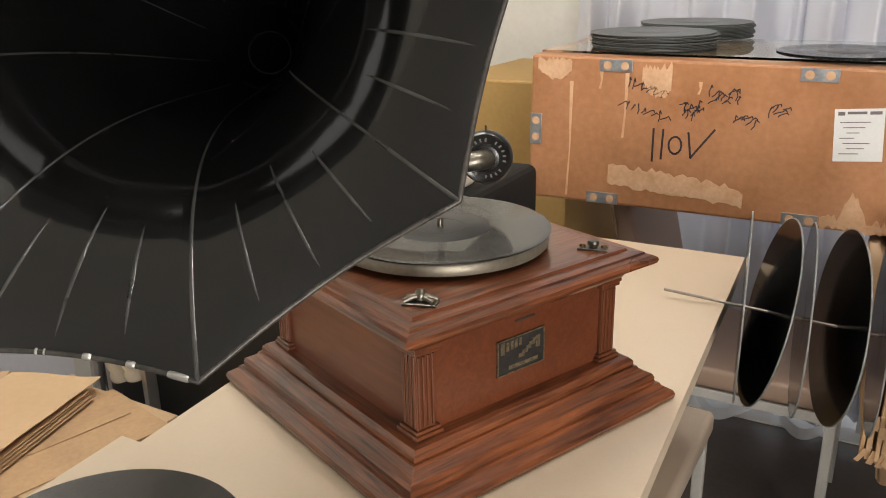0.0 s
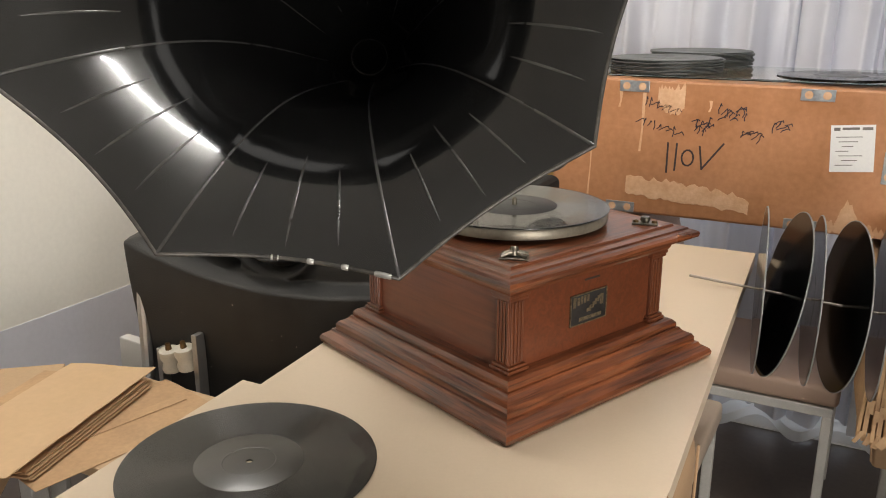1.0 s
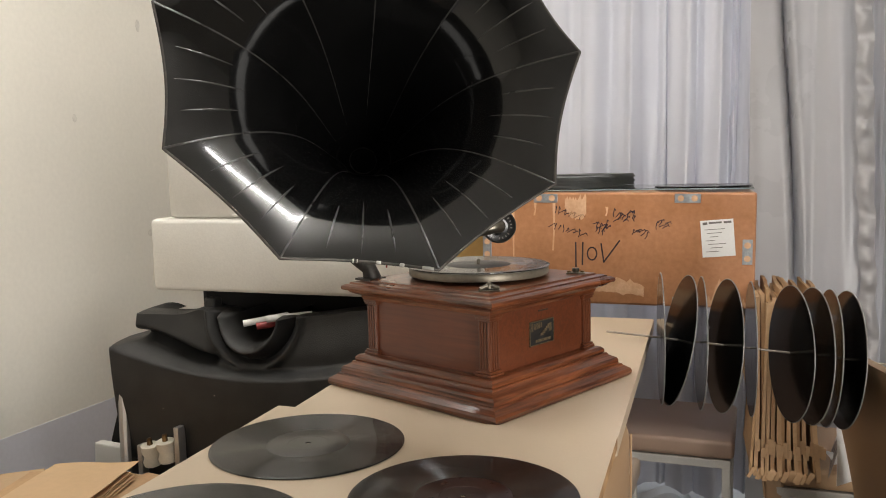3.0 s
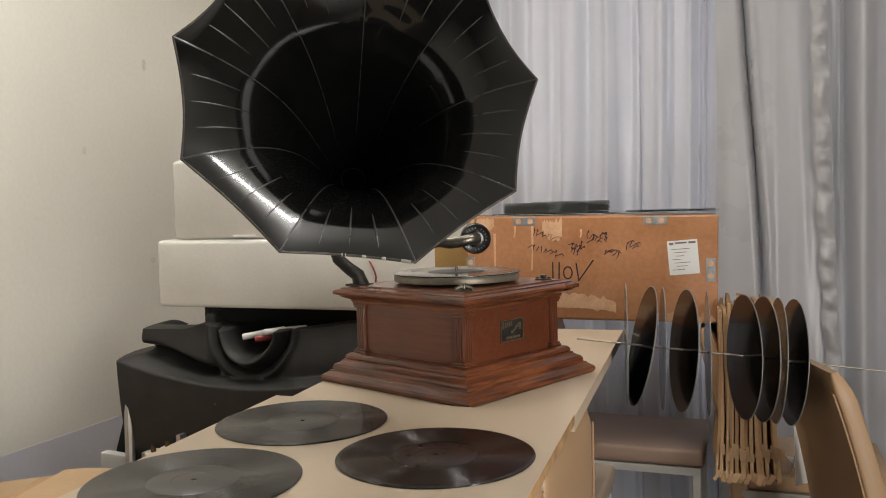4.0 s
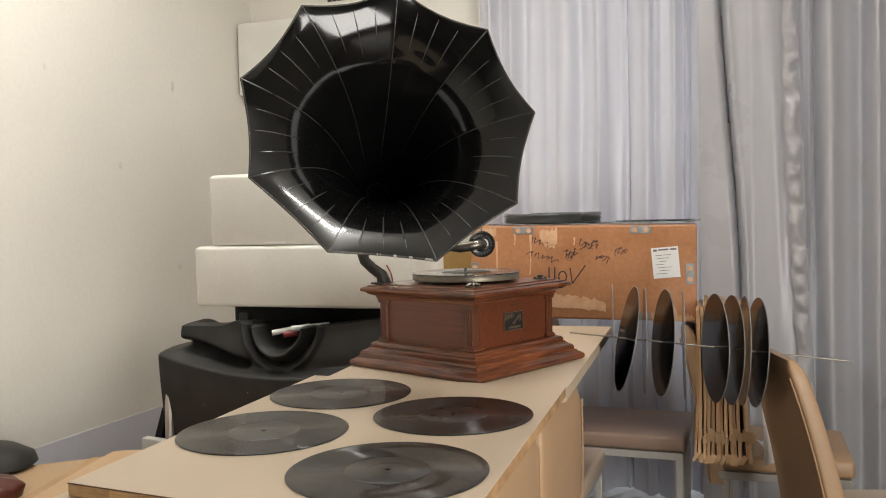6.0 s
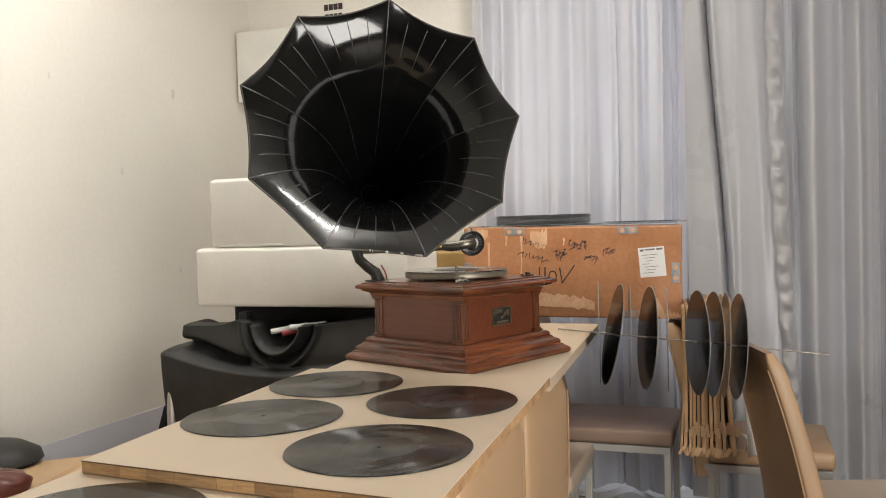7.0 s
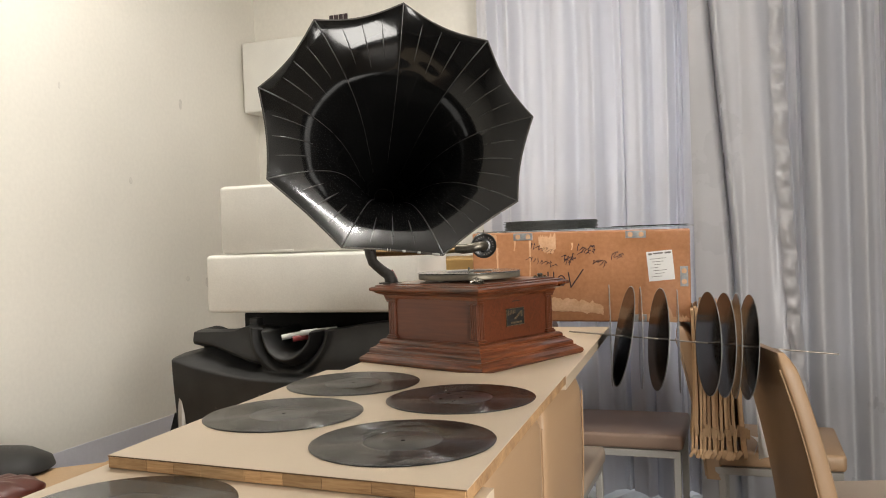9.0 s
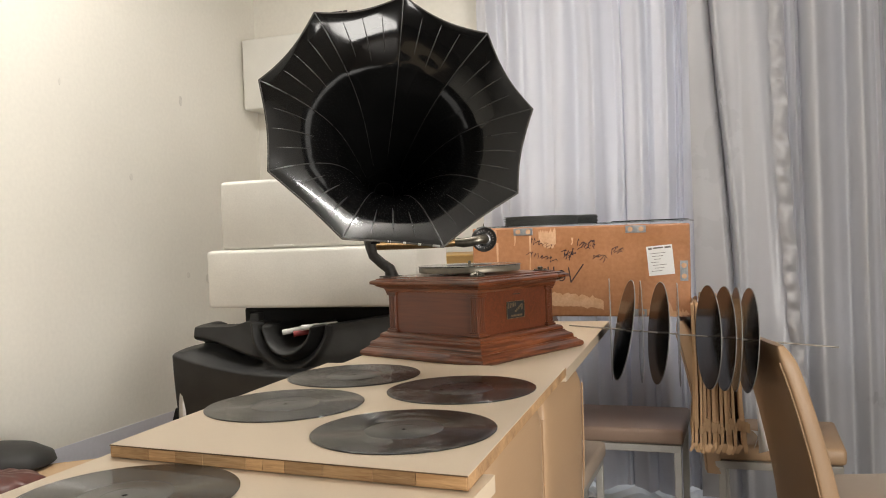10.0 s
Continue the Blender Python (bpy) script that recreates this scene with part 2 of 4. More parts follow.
# ---- building helpers ----
def mesh_from(bm, name, material, smooth=False):
    me = bpy.data.meshes.new(name)
    bmesh.ops.recalc_face_normals(bm, faces=bm.faces[:])
    bm.to_mesh(me)
    bm.free()
    me.materials.append(material)
    if smooth:
        me.shade_smooth()
        me.set_sharp_from_angle(angle=radians(smooth if smooth is not True else 40))
    return me


def part(name, bm, material, parent, label="", smooth=False):
    ob = new(name, mesh_from(bm, name, material, smooth))
    ob.parent = parent
    if label:
        tagged(ob, label)
    return ob


def thing(name, m, label, category, group="", kind=""):
    ob = new(name)
    ob.empty_display_size = 0.05
    ob.matrix_world = m
    return tagged(ob, label, category, group, kind)


def solid(name, bm, material, label, category, kind="", smooth=False, m=None, group=""):
    ob = new(name, mesh_from(bm, name, material, smooth))
    if m:
        ob.matrix_world = m
    return tagged(ob, label, category, group, kind)


def add_box(bm, lo, hi, bevel=0.0, m=None, seg=2):
    r = bmesh.ops.create_cube(bm, size=1)
    c = [(a + b) / 2 for a, b in zip(lo, hi)]
    s = [b - a for a, b in zip(lo, hi)]
    for v in r["verts"]:
        v.co = Vector([c[i] + v.co[i] * s[i] for i in range(3)])
    vs = r["verts"]
    if bevel:
        es = list({e for v in vs for e in v.link_edges})
        out = bmesh.ops.bevel(bm, geom=es, offset=bevel, segments=seg, profile=0.5, affect="EDGES")
        vs = list({v for f in out["faces"] for v in f.verts} | {v for v in vs if v.is_valid})
    if m:
        for v in vs:
            v.co = m @ v.co
    return bm


def box(lo, hi, bevel=0.0, m=None, seg=2):
    return add_box(bmesh.new(), lo, hi, bevel, m, seg)


def add_lathe(bm, prof, n=48, m=None):
    """Turns (radius, height) pairs about the z axis."""
    m = m or Matrix()
    rings = []
    for r, z in prof:
        if r < 1e-6:
            rings.append([bm.verts.new(m @ Vector((0, 0, z)))])
        else:
            rings.append([bm.verts.new(m @ Vector((r * math.cos(2 * math.pi * k / n), r * math.sin(2 * math.pi * k / n), z))) for k in range(n)])
    for a, b in zip(rings, rings[1:]):
        for k in range(n):
            q = [a[k % len(a)], a[(k + 1) % len(a)], b[(k + 1) % len(b)], b[k % len(b)]]
            q = [v for i, v in enumerate(q) if v not in q[:i]]
            if len(q) > 2:
                bm.faces.new(q)
    return bm


def lathe(prof, n=48, m=None):
    return add_lathe(bmesh.new(), prof, n, m)


def add_tube(bm, pts, rad, n=12):
    """A round bar through points; rad is one radius or one a point."""
    pts = [Vector(p) for p in pts]
    rs = rad if isinstance(rad, (list, tuple)) else [rad] * len(pts)
    side = None
    rings = []
    for i, p in enumerate(pts):
        d = (pts[min(i + 1, len(pts) - 1)] - pts[max(i - 1, 0)]).normalized()
        if side is None:
            side = d.orthogonal().normalized()
        side = (side - d * side.dot(d)).normalized()
        up = d.cross(side)
        rings.append([bm.verts.new(p + rs[i] * (side * math.cos(2 * math.pi * k / n) + up * math.sin(2 * math.pi * k / n))) for k in range(n)])
    for a, b in zip(rings, rings[1:]):
        for k in range(n):
            bm.faces.new([a[k], a[(k + 1) % n], b[(k + 1) % n], b[k]])
    bm.faces.new(rings[0][::-1])
    bm.faces.new(rings[-1])
    return bm


def tube(pts, rad, n=12):
    return add_tube(bmesh.new(), pts, rad, n)


def square_rings(prof):
    """A square turned moulding: (half width, height) pairs, mitred at the corners."""
    bm = bmesh.new()
    rings = [[bm.verts.new((sx * h, sy * h, z)) for sx, sy in ((1, -1), (1, 1), (-1, 1), (-1, -1))] for h, z in prof]
    for a, b in zip(rings, rings[1:]):
        for k in range(4):
            bm.faces.new([a[k], a[(k + 1) % 4], b[(k + 1) % 4], b[k]])
    bm.faces.new(rings[0][::-1])
    bm.faces.new(rings[-1])
    return bm


def sheet(nx, ny, f):
    """A grid whose point (i, j), both from 0 to 1, is f(i, j)."""
    bm = bmesh.new()
    vs = [[bm.verts.new(f(i / nx, j / ny)) for i in range(nx + 1)] for j in range(ny + 1)]
    for j in range(ny):
        for i in range(nx):
            bm.faces.new([vs[j][i], vs[j][i + 1], vs[j + 1][i + 1], vs[j + 1][i]])
    return bm


def thick(bm, t):
    bmesh.ops.recalc_face_normals(bm, faces=bm.faces[:])
    bmesh.ops.solidify(bm, geom=bm.faces[:], thickness=t)
    return bm


def stroke(bm, pts, w, t=0.0006):
    """A flat pen stroke in the x, z plane, facing -y."""
    for (x0, z0), (x1, z1) in zip(pts, pts[1:]):
        d = Vector((x1 - x0, z1 - z0))
        ln = d.length
        mm = Matrix.Translation(((x0 + x1) / 2, 0, (z0 + z1) / 2)) @ Matrix.Rotation(-math.atan2(d.y, d.x), 4, "Y")
        add_box(bm, (-ln / 2 - w / 3, -t, -w / 2), (ln / 2 + w / 3, 0, w / 2), 0, mm)
    return bm


# ---- the room ----
X0, X1, Y0, Y1, TOP = -2.15, 1.95, -5.6, 2.66, 2.78
solid("floor", box((X0 - 0.1, Y0 - 0.1, -0.08), (X1 + 0.098, Y1 + 0.6, 0)), FLOOR, "worn brown smooth floor", "floor", "structure")
solid("ceiling", box((X0 - 0.1, Y0 - 0.1, TOP), (X1 + 0.098, Y1 + 0.6, TOP + 0.08)), CEIL, "plain off-white painted ceiling", "ceiling", "structure")
solid("wall_left", box((X0 - 0.1, Y0, 0.44), (X0, Y1, TOP)), WALL, "cream painted wall with a few scuffs", "wall", "structure")
rs = random.Random(5)
for k in range(7):
    bm = bmesh.new()
    w, h = rs.uniform(0.006, 0.016), rs.uniform(0.010, 0.030)
    add_lathe(bm, [(0.0, 0.0006), (0.8, 0.0006), (1.0, 0.0)], 12, pose(X0, rs.uniform(0.9, 2.3), rs.uniform(0.9, 1.9), 0, 90, 0) @ Matrix.Diagonal((h, w, 1, 1)))
    solid("wall_scuff", bm, SCUFF, "small pale grey scuff on the cream wall", "scuff", "structure")
# The wall turns pale lilac below 0.44 m.
solid("wall_left_lower_band", box((X0 - 0.1, Y0, 0), (X0 + 0.003, Y1, 0.44)), LOWER_BAND, "pale lilac lower band of the wall", "wall", "structure")
# Unseen right wall: its opening and the room beyond are made for the light.
bm = box((X1, Y0, 0), (X1 + 0.1, -2.3, TOP))
add_box(bm, (X1, -0.8, 0), (X1 + 0.1, Y1, TOP))
add_box(bm, (X1, -2.3, 2.1), (X1 + 0.1, -0.8, TOP))
solid("wall_right", bm, BACK_WALL, "unseen brown-grey wall with an added opening for the side light", "wall", "structure")
solid("wall_beyond_opening", box((X1 + 1.6, Y0, 0), (X1 + 1.7, Y1, TOP)), WALL, "unseen pale wall added beyond the side opening", "wall", "structure")
solid("floor_beyond_opening", box((X1 + 0.1, Y0, -0.08), (X1 + 1.6, Y1, 0)), FLOOR, "worn brown smooth floor", "floor", "structure")
solid("ceiling_beyond_opening", box((X1 + 0.1, Y0, TOP), (X1 + 1.6, Y1, TOP + 0.08)), CEIL, "plain off-white painted ceiling", "ceiling", "structure")
# Unseen wall added to close the room behind the camera.
solid("wall_front", box((X0, Y0 - 0.1, 0), (X1, Y0, TOP)), BACK_WALL, "unseen brown-grey wall behind the camera", "wall", "structure")
bm = box((X0, Y1, 0), (-0.75, Y1 + 0.1, TOP))
add_box(bm, (1.9, Y1, 0), (X1, Y1 + 0.1, TOP))
add_box(bm, (-0.75, Y1, 2.45), (1.9, Y1 + 0.1, TOP))
add_box(bm, (-0.75, Y1, 0.16), (1.9, Y1 + 0.1, 0.52))
solid("wall_back", bm, WALL, "cream painted wall with a wide window opening", "wall", "structure")
solid("backdrop", box((X0, Y1 + 0.5, 0), (X1, Y1 + 0.6, TOP)), DAY, "bright daylight outside the window", "backdrop", "structure")


# An unseen lit panel, added as the body of the left wall's fill.
def fill_panel(m, length, width):
    ob = thing("fill_panel", m, "added white panel with a lit diffuser, out of view", "ceiling lamp", "ceiling lamps")
    part("housing", box((-width / 2 - 0.02, -length / 2 - 0.02, 0.025), (width / 2 + 0.02, length / 2 + 0.02, 0.06), 0.005), CEIL, ob)
    part("diffuser", box((-width / 2, -length / 2, 0.006), (width / 2, length / 2, 0.024), 0.004), TUBE, ob, "lit white diffuser")
    return ob


tube_lamp = thing("tube_lamp", pose(0.20, 0.65, TOP - 0.12, 0, 0, -25), "bare white lamp tube hung below the ceiling", "ceiling lamp")
part("tube", tube([(-0.33, 0, 0), (0.33, 0, 0)], 0.022, 16), TUBE_COOL, tube_lamp, "lit white tube", 40)
for x in (-0.31, 0.31):
    part("holder", box((x - 0.012, -0.012, 0.020), (x + 0.012, 0.012, 0.12), 0.002), CEIL, tube_lamp, "white holder")
fill_panel(pose(-1.12, 1.05, TOP - 0.061, 0, 0, 90), 1.1, 0.4)


def fold(x, seed, amp):
    """Soft pleats of uneven width, a sharper tuck here and there."""
    ph = 40 * x + 1.5 * math.sin(7.3 * x + seed) + 0.9 * math.sin(17 * x + 2.1 * seed)
    tuck = max(0.0, math.sin(ph * 0.5 + 1.3 * seed)) ** 8
    return amp * (math.sin(ph) + 0.32 * math.sin(2 * ph + seed) + 0.7 * tuck * math.sin(3 * ph) + 0.35 * math.sin(23 * x + 1.7 * seed))


def hem_wave(x):
    return 0.012 * math.sin(25 * x + HEM_PHASE) + 0.006 * math.sin(11 * x)


HEM_PHASE = 6.41


def curtain(name, xa, xb, y, z0, z1, seed, amp, material, label, lean=0.0, n=260):
    def f(i, j):
        x = xa + (xb - xa) * i
        z = z0 + (z1 - z0) * j
        a = amp * (1.0 - 0.35 * j)
        d = fold(x + 0.012 * math.sin(2.1 * z + seed), seed, a)
        return (x + lean * (1 - j) * (1 - i) + 0.35 * fold(x, seed + 1, a), y + d + 0.01 * math.sin(3 * z + 9 * x), z + hem_wave(x) * (1 - j) ** 3)
    return solid(name, sheet(n, 26, f), material, label, "curtain", "", 60, group="window curtains")


curtain("curtain", -0.86, 0.22, 2.50, 0.040, 2.62, 0.4, 0.036, SHEER, "pale lilac-white satin curtain hanging in folds")


def step(v):
    v = max(0.0, min(1.0, v))
    return v * v * (3 - 2 * v)


def drape_groove(z):
    return 0.155 + 0.075 * step((2.3 - z) / 1.5)


def drape_trim(z):
    return 0.385 + 0.06 * ((2.4 - z) / 2.0) ** 2


def drape(i, j):
    x, z = 0.075 + 1.70 * i, 0.03 + 2.59 * j
    xg, xt = drape_groove(z), drape_trim(z)
    calm = 0.005 + 0.042 * step((x - xt - 0.03) / 0.10)
    y = 2.43 + fold(x, 2.9, calm) + 0.008 * math.sin(3 * z + 9 * x)
    y += 0.07 * math.exp(-((x - xg) / 0.011) ** 2) - 0.05 * step((x - xg) / 0.03) + 0.020 * math.sin(26 * (x - xg)) * step((x - xg) / 0.05) * step((xt - x) / 0.05)
    y += 0.06 * math.exp(-((x - xt - 0.058) / 0.012) ** 2) + 0.04 * step((x - xt - 0.05) / 0.03)
    return (x, y, z + 0.012 * math.sin(17 * x) * (1 - j))


solid("curtain", sheet(340, 30, drape), DRAPE, "grey satin curtain hanging in deep folds", "curtain", "", 60, group="window curtains")
bm = sheet(6, 200, lambda i, j: (drape_trim(0.08 + 2.5 * j) + 0.048 * i + 0.004 * math.sin(j * 83), 2.355 - 0.016 * math.sin(math.pi * i) * (1 + 0.9 * math.sin(j * 150 + 2 * math.sin(j * 37))) + 0.004 * math.sin(j * 310 + 4 * i), 0.08 + 2.5 * j))
solid("curtain_trim", bm, DRAPE, "gathered grey satin band on the curtain's edge", "curtain trim", "", 60)
solid("curtain_rail", box((-0.95, 2.42, 2.62), (1.85, 2.54, 2.66), 0.004), CEIL, "white curtain rail", "curtain rail", "structure")


# White strip winding along the floor below the curtain.
def hem(i, j):
    x = -0.84 + 1.05 * i
    return (x, 2.45 + 0.070 * math.sin(25 * x + HEM_PHASE) + 0.030 * j, 0.008 + 0.022 * j)


solid("curtain_floor_strip", sheet(120, 2, hem), STRIP_WHITE, "white wavy strip on the floor below the curtain", "curtain hem", "", 60)
window = thing("window_1", pose(0.575, 2.575, 0), "grey window rails seen as bands through the curtains", "window", "", "structure")
for z in (0.545, 1.06, 1.375):
    part("rail", box((-0.33, -0.05, z - 0.030), (1.32, -0.02, z + 0.030), 0.003), LEG, window, "grey window rail")
    part("rail", box((-1.32, 0.0, z - 0.022), (-0.34, 0.03, z + 0.022), 0.003), LEG, window, "grey window rail")
for x in (-0.34, 0.10, 0.55, 1.0):
    part("bar", box((x - 0.015, 0.02, 0.56), (x + 0.015, 0.044, 2.44), 0.003), LEG, window, "grey upright window bar")


# Pale strip added so the gap under the curtains reads as daylight.
solid("pale_floor_strip", box((-0.74, 2.44, 0), (1.88, Y1 + 0.48, 0.006)), PAPER, "white strip added to catch daylight below the curtains", "sill", "structure")


# ---- boards on chair backs ----
ZB, ZF, ZL = 0.890, 0.897, 0.878


def board(name, corners, z0, z1, label, edge):
    """A laminated board given by its plan corners: a body, a thin top sheet and a raw edge."""
    ob = thing(name, Matrix(), label, "board", "boards laid as a table")
    for nm, a, b, mt, inset in (("core", z0, z1 - 0.0012, edge, 0.0), ("top_sheet", z1 - 0.0012, z1, LAMINATE, -0.0006)):
        bm = bmesh.new()
        cx, cy = sum(c[0] for c in corners) / 4, sum(c[1] for c in corners) / 4
        pts = [(cx + (x - cx) * (1 - inset), cy + (y - cy) * (1 - inset)) for x, y in corners]
        lo, hi = [bm.verts.new((*p, a)) for p in pts], [bm.verts.new((*p, b)) for p in pts]
        bm.faces.new(lo[::-1])
        bm.faces.new(hi)
        for k in range(4):
            bm.faces.new([lo[k], lo[(k + 1) % 4], hi[(k + 1) % 4], hi[k]])
        part(nm, bm, mt, ob, "" if nm == "top_sheet" else "board edge")
    return ob


board("table_board", [(-0.605, 0.495), (-0.078, 0.495), (-0.131, 1.415), (-0.665, 1.40)], 0.866, ZB, "cream laminated board resting on chair backs", LAMINATE)
front_board = board("table_board", [(-0.582, -0.248), (-0.032, -0.285), (-0.077, 0.492), (-0.624, 0.488)], ZF - 0.018, ZF, "cream laminated board with a raw wooden front edge", PLY)
def edge_blocks(parent, a, b, z0, z1):
    """Short blocks of raw wood side by side along a board's cut edge."""
    rng = random.Random(17)
    a, b = Vector((*a, 0)), Vector((*b, 0))
    d = (b - a).normalized()
    turn = math.degrees(math.atan2(d.y, d.x))
    x, total = 0.001, (b - a).length
    while x < total - 0.004:
        w = min(rng.choice((0.026, 0.034, 0.047, 0.058, 0.071)), total - 0.001 - x)
        q = a + d * x
        part("edge_block", box((0.0003, -0.0016, z0 + 0.0006), (w - 0.0003, 0.0, z1 - 0.0018 - 0.0005 * rng.random()), 0.0004, pose(q.x, q.y, 0, 0, 0, turn), 1), BLOCK, parent)
        x += w
    part("edge_line", box((0.0, -0.0018, z1 - 0.0016), (total, 0.0002, z1 - 0.0004), 0, pose(a.x, a.y, 0, 0, 0, turn)), PLY_DARK, parent, "dark glue line under the top sheet")


edge_blocks(front_board, (-0.582, -0.248), (-0.032, -0.285), ZF - 0.018, ZF)
board("table_board", [(-0.585, -0.86), (-0.01, -0.86), (-0.022, -0.212), (-0.60, -0.20)], ZL - 0.022, ZL, "cream laminated board under another board", LAMINATE)
low = thing("low_table", pose(0, 0, 0), "low tan stool under a pile of kraft sleeves", "stool")
part("tabletop", box((-1.48, 0.68, 0.475), (-1.16, 1.02, 0.500), 0.003), KRAFT_BOARD, low, "tan laminate top")
for x, y in ((-1.45, 0.71), (-1.20, 0.71), (-1.45, 0.98), (-1.20, 0.98)):
    part("leg", box((x - 0.02, y - 0.02, 0), (x + 0.02, y + 0.02, 0.474), 0.003), LEG, low)
side = thing("side_table", pose(-1.680, 0.990, 0, 0, 0, 40), "tan wooden table by the wall", "table")
part("tabletop", box((-0.58, -1.0, 0.470), (0.0, 0.0, 0.495), 0.003), KRAFT_BOARD, side, "tan laminate top")
for x, y in ((-0.54, -0.95), (-0.04, -0.95), (-0.54, -0.05), (-0.04, -0.05)):
    part("leg", box((x - 0.02, y - 0.02, 0), (x + 0.02, y + 0.02, 0.469), 0.003), LEG, side)


# ---- chairs ----
def chair(m, label, leather, seat_leather, group, back=True, depth=0.44, seat_z=0.46, bowed=0.10):
    """Faces its local +x; the back stands at x = 0; the origin is on the floor below it."""
    ob = thing("dining_chair", m, label, "chair", group)
    W, D, SH, BH = 0.40, depth, seat_z, 0.86
    part("seat", box((0.03, -W / 2, SH - 0.055), (0.03 + D, W / 2, SH), 0.014, seg=3), seat_leather, ob, "padded seat", 40)
    fr = bmesh.new()
    for y in (-W / 2 + 0.012, W / 2 - 0.012):
        add_box(fr, (0.02, y - 0.011, SH - 0.082), (0.02 + D, y + 0.011, SH - 0.057), 0.002)
    for x in (0.03, 0.02 + D - 0.022):
        add_box(fr, (x, -W / 2 + 0.012, SH - 0.081), (x + 0.022, W / 2 - 0.012, SH - 0.058), 0.002)
    part("seat_frame", fr, LEG, ob, "grey steel frame")
    for x in (0.03, D - 0.004):
        for y in (-W / 2 + 0.012, W / 2 - 0.012):
            part("leg", box((x, y - 0.0112, 0), (x + 0.024, y + 0.0112, SH - 0.08), 0.003), LEG, ob, "grey steel leg")
    if back:
        def f(i, j):
            u, v = 2 * math.pi * i, j
            z = SH - 0.10 + (BH - SH + 0.10) * v
            bow = -bowed * v ** 2.0 - 0.015 * math.sin(math.pi * v)
            round_off = max(0.0, (v - 0.90) / 0.10) ** 2
            hw, ht = W / 2 - 0.016 * v - 0.018 * round_off, 0.031 - 0.006 * v - 0.014 * round_off
            c, s = math.cos(u), math.sin(u)
            e = 0.30
            return (0.02 + bow + ht * math.copysign(abs(c) ** e, c), hw * math.copysign(abs(s) ** e, s), z)
        bm = sheet(48, 30, f)
        bmesh.ops.remove_doubles(bm, verts=bm.verts[:], dist=0.0004)
        bmesh.ops.holes_fill(bm, edges=[e for e in bm.edges if e.is_boundary], sides=0)
        part("backrest", bm, leather, ob, "padded curved backrest", 45)
        pipe = [(0.02 - bowed * v ** 2.0 - 0.015 * math.sin(math.pi * v) - 0.029 + 0.006 * v, -W / 2 + 0.005 + 0.016 * v, SH - 0.09 + (BH - SH + 0.085) * v) for v in [0.93 * k / 14 for k in range(15)]]
        part("piping", tube(pipe, 0.0022, 6), leather, ob, "stitched seam")
    return ob


chair(pose(0.406, 1.290, 0, 0, 0, 17), "tan faux-leather dining chair with a high curved back", LEATHER, LEATHER_PALE, "dining chairs", seat_z=0.42, depth=0.40, bowed=0.125)
chair(pose(-0.42, 2.02, 0), "faux-leather dining chair under a travelling case, browned for dimmer light", LEATHER_BROWN, LEATHER_BROWN, "dining chairs")
chair(pose(0.14, 1.86, 0), "tan faux-leather dining chair stacked with paper sleeves", LEATHER, LEATHER, "dining chairs", depth=0.385)
chair(pose(-0.125, 0.555, 0, 0, 0, 180), "tan faux-leather chair carrying boards on its back", LEATHER, LEATHER, "dining chairs", bowed=0.03)
chair(pose(-0.125, 0.155, 0, 0, 0, 180), "tan faux-leather chair carrying boards on its back", LEATHER, LEATHER, "dining chairs", bowed=0.03)
chair(pose(-0.66, 1.43, 0), "pale faux-leather chair under the laid boards", LEATHER, LEATHER_PALE, "dining chairs")


# ---- the gramophone ----
GX, GY, GZ = -0.3645, 0.756, ZB
GTURN = -22.4
gm = pose(GX, GY, GZ, 0, 0, GTURN)
gramophone = thing("gramophone", gm, "antique oak table gramophone with a black nine-petal horn", "gramophone")


def oak_sides(name, prof, parent, label=""):
    """One mitred moulding, its grain following each side."""
    ob = part(name, square_rings(prof), OAK_Y, parent, label)
    ob.data.materials.append(OAK_X)
    for p in ob.data.polygons:
        p.material_index = 1 if abs(p.normal.y) > abs(p.normal.x) + 0.01 else 0
    return ob


oak_sides("plinth", [(0.192, 0), (0.1955, 0.003), (0.1965, 0.008), (0.1945, 0.013), (0.189, 0.0165), (0.1845, 0.0195), (0.183, 0.0225), (0.179, 0.0228)], gramophone, "wide stepped oak plinth")
oak_sides("base_moulding", [(0.179, 0.0228), (0.1785, 0.0255), (0.1785, 0.030), (0.176, 0.034), (0.169, 0.0375), (0.165, 0.0405), (0.1635, 0.0435), (0.160, 0.0438)], gramophone, "rounded oak step")
oak_sides("base_bead", [(0.160, 0.0438), (0.1605, 0.0465), (0.1600, 0.0505), (0.156, 0.0545), (0.151, 0.056), (0.138, 0.0562)], gramophone, "thin oak bead")
BH = 0.1385
part("cabinet_body", box((-BH, -BH, 0.05), (BH, BH, 0.155)), PANEL, gramophone, "smooth red-brown cabinet sides")
flute_x = mesh_from(box((-0.0019, -0.0032, 0.066), (0.0019, 0.0032, 0.144), 0.0012), "flute", OAK_Z)
flute_y = mesh_from(box((-0.0032, -0.0019, 0.066), (0.0032, 0.0019, 0.144), 0.0012), "flute", OAK_Z)
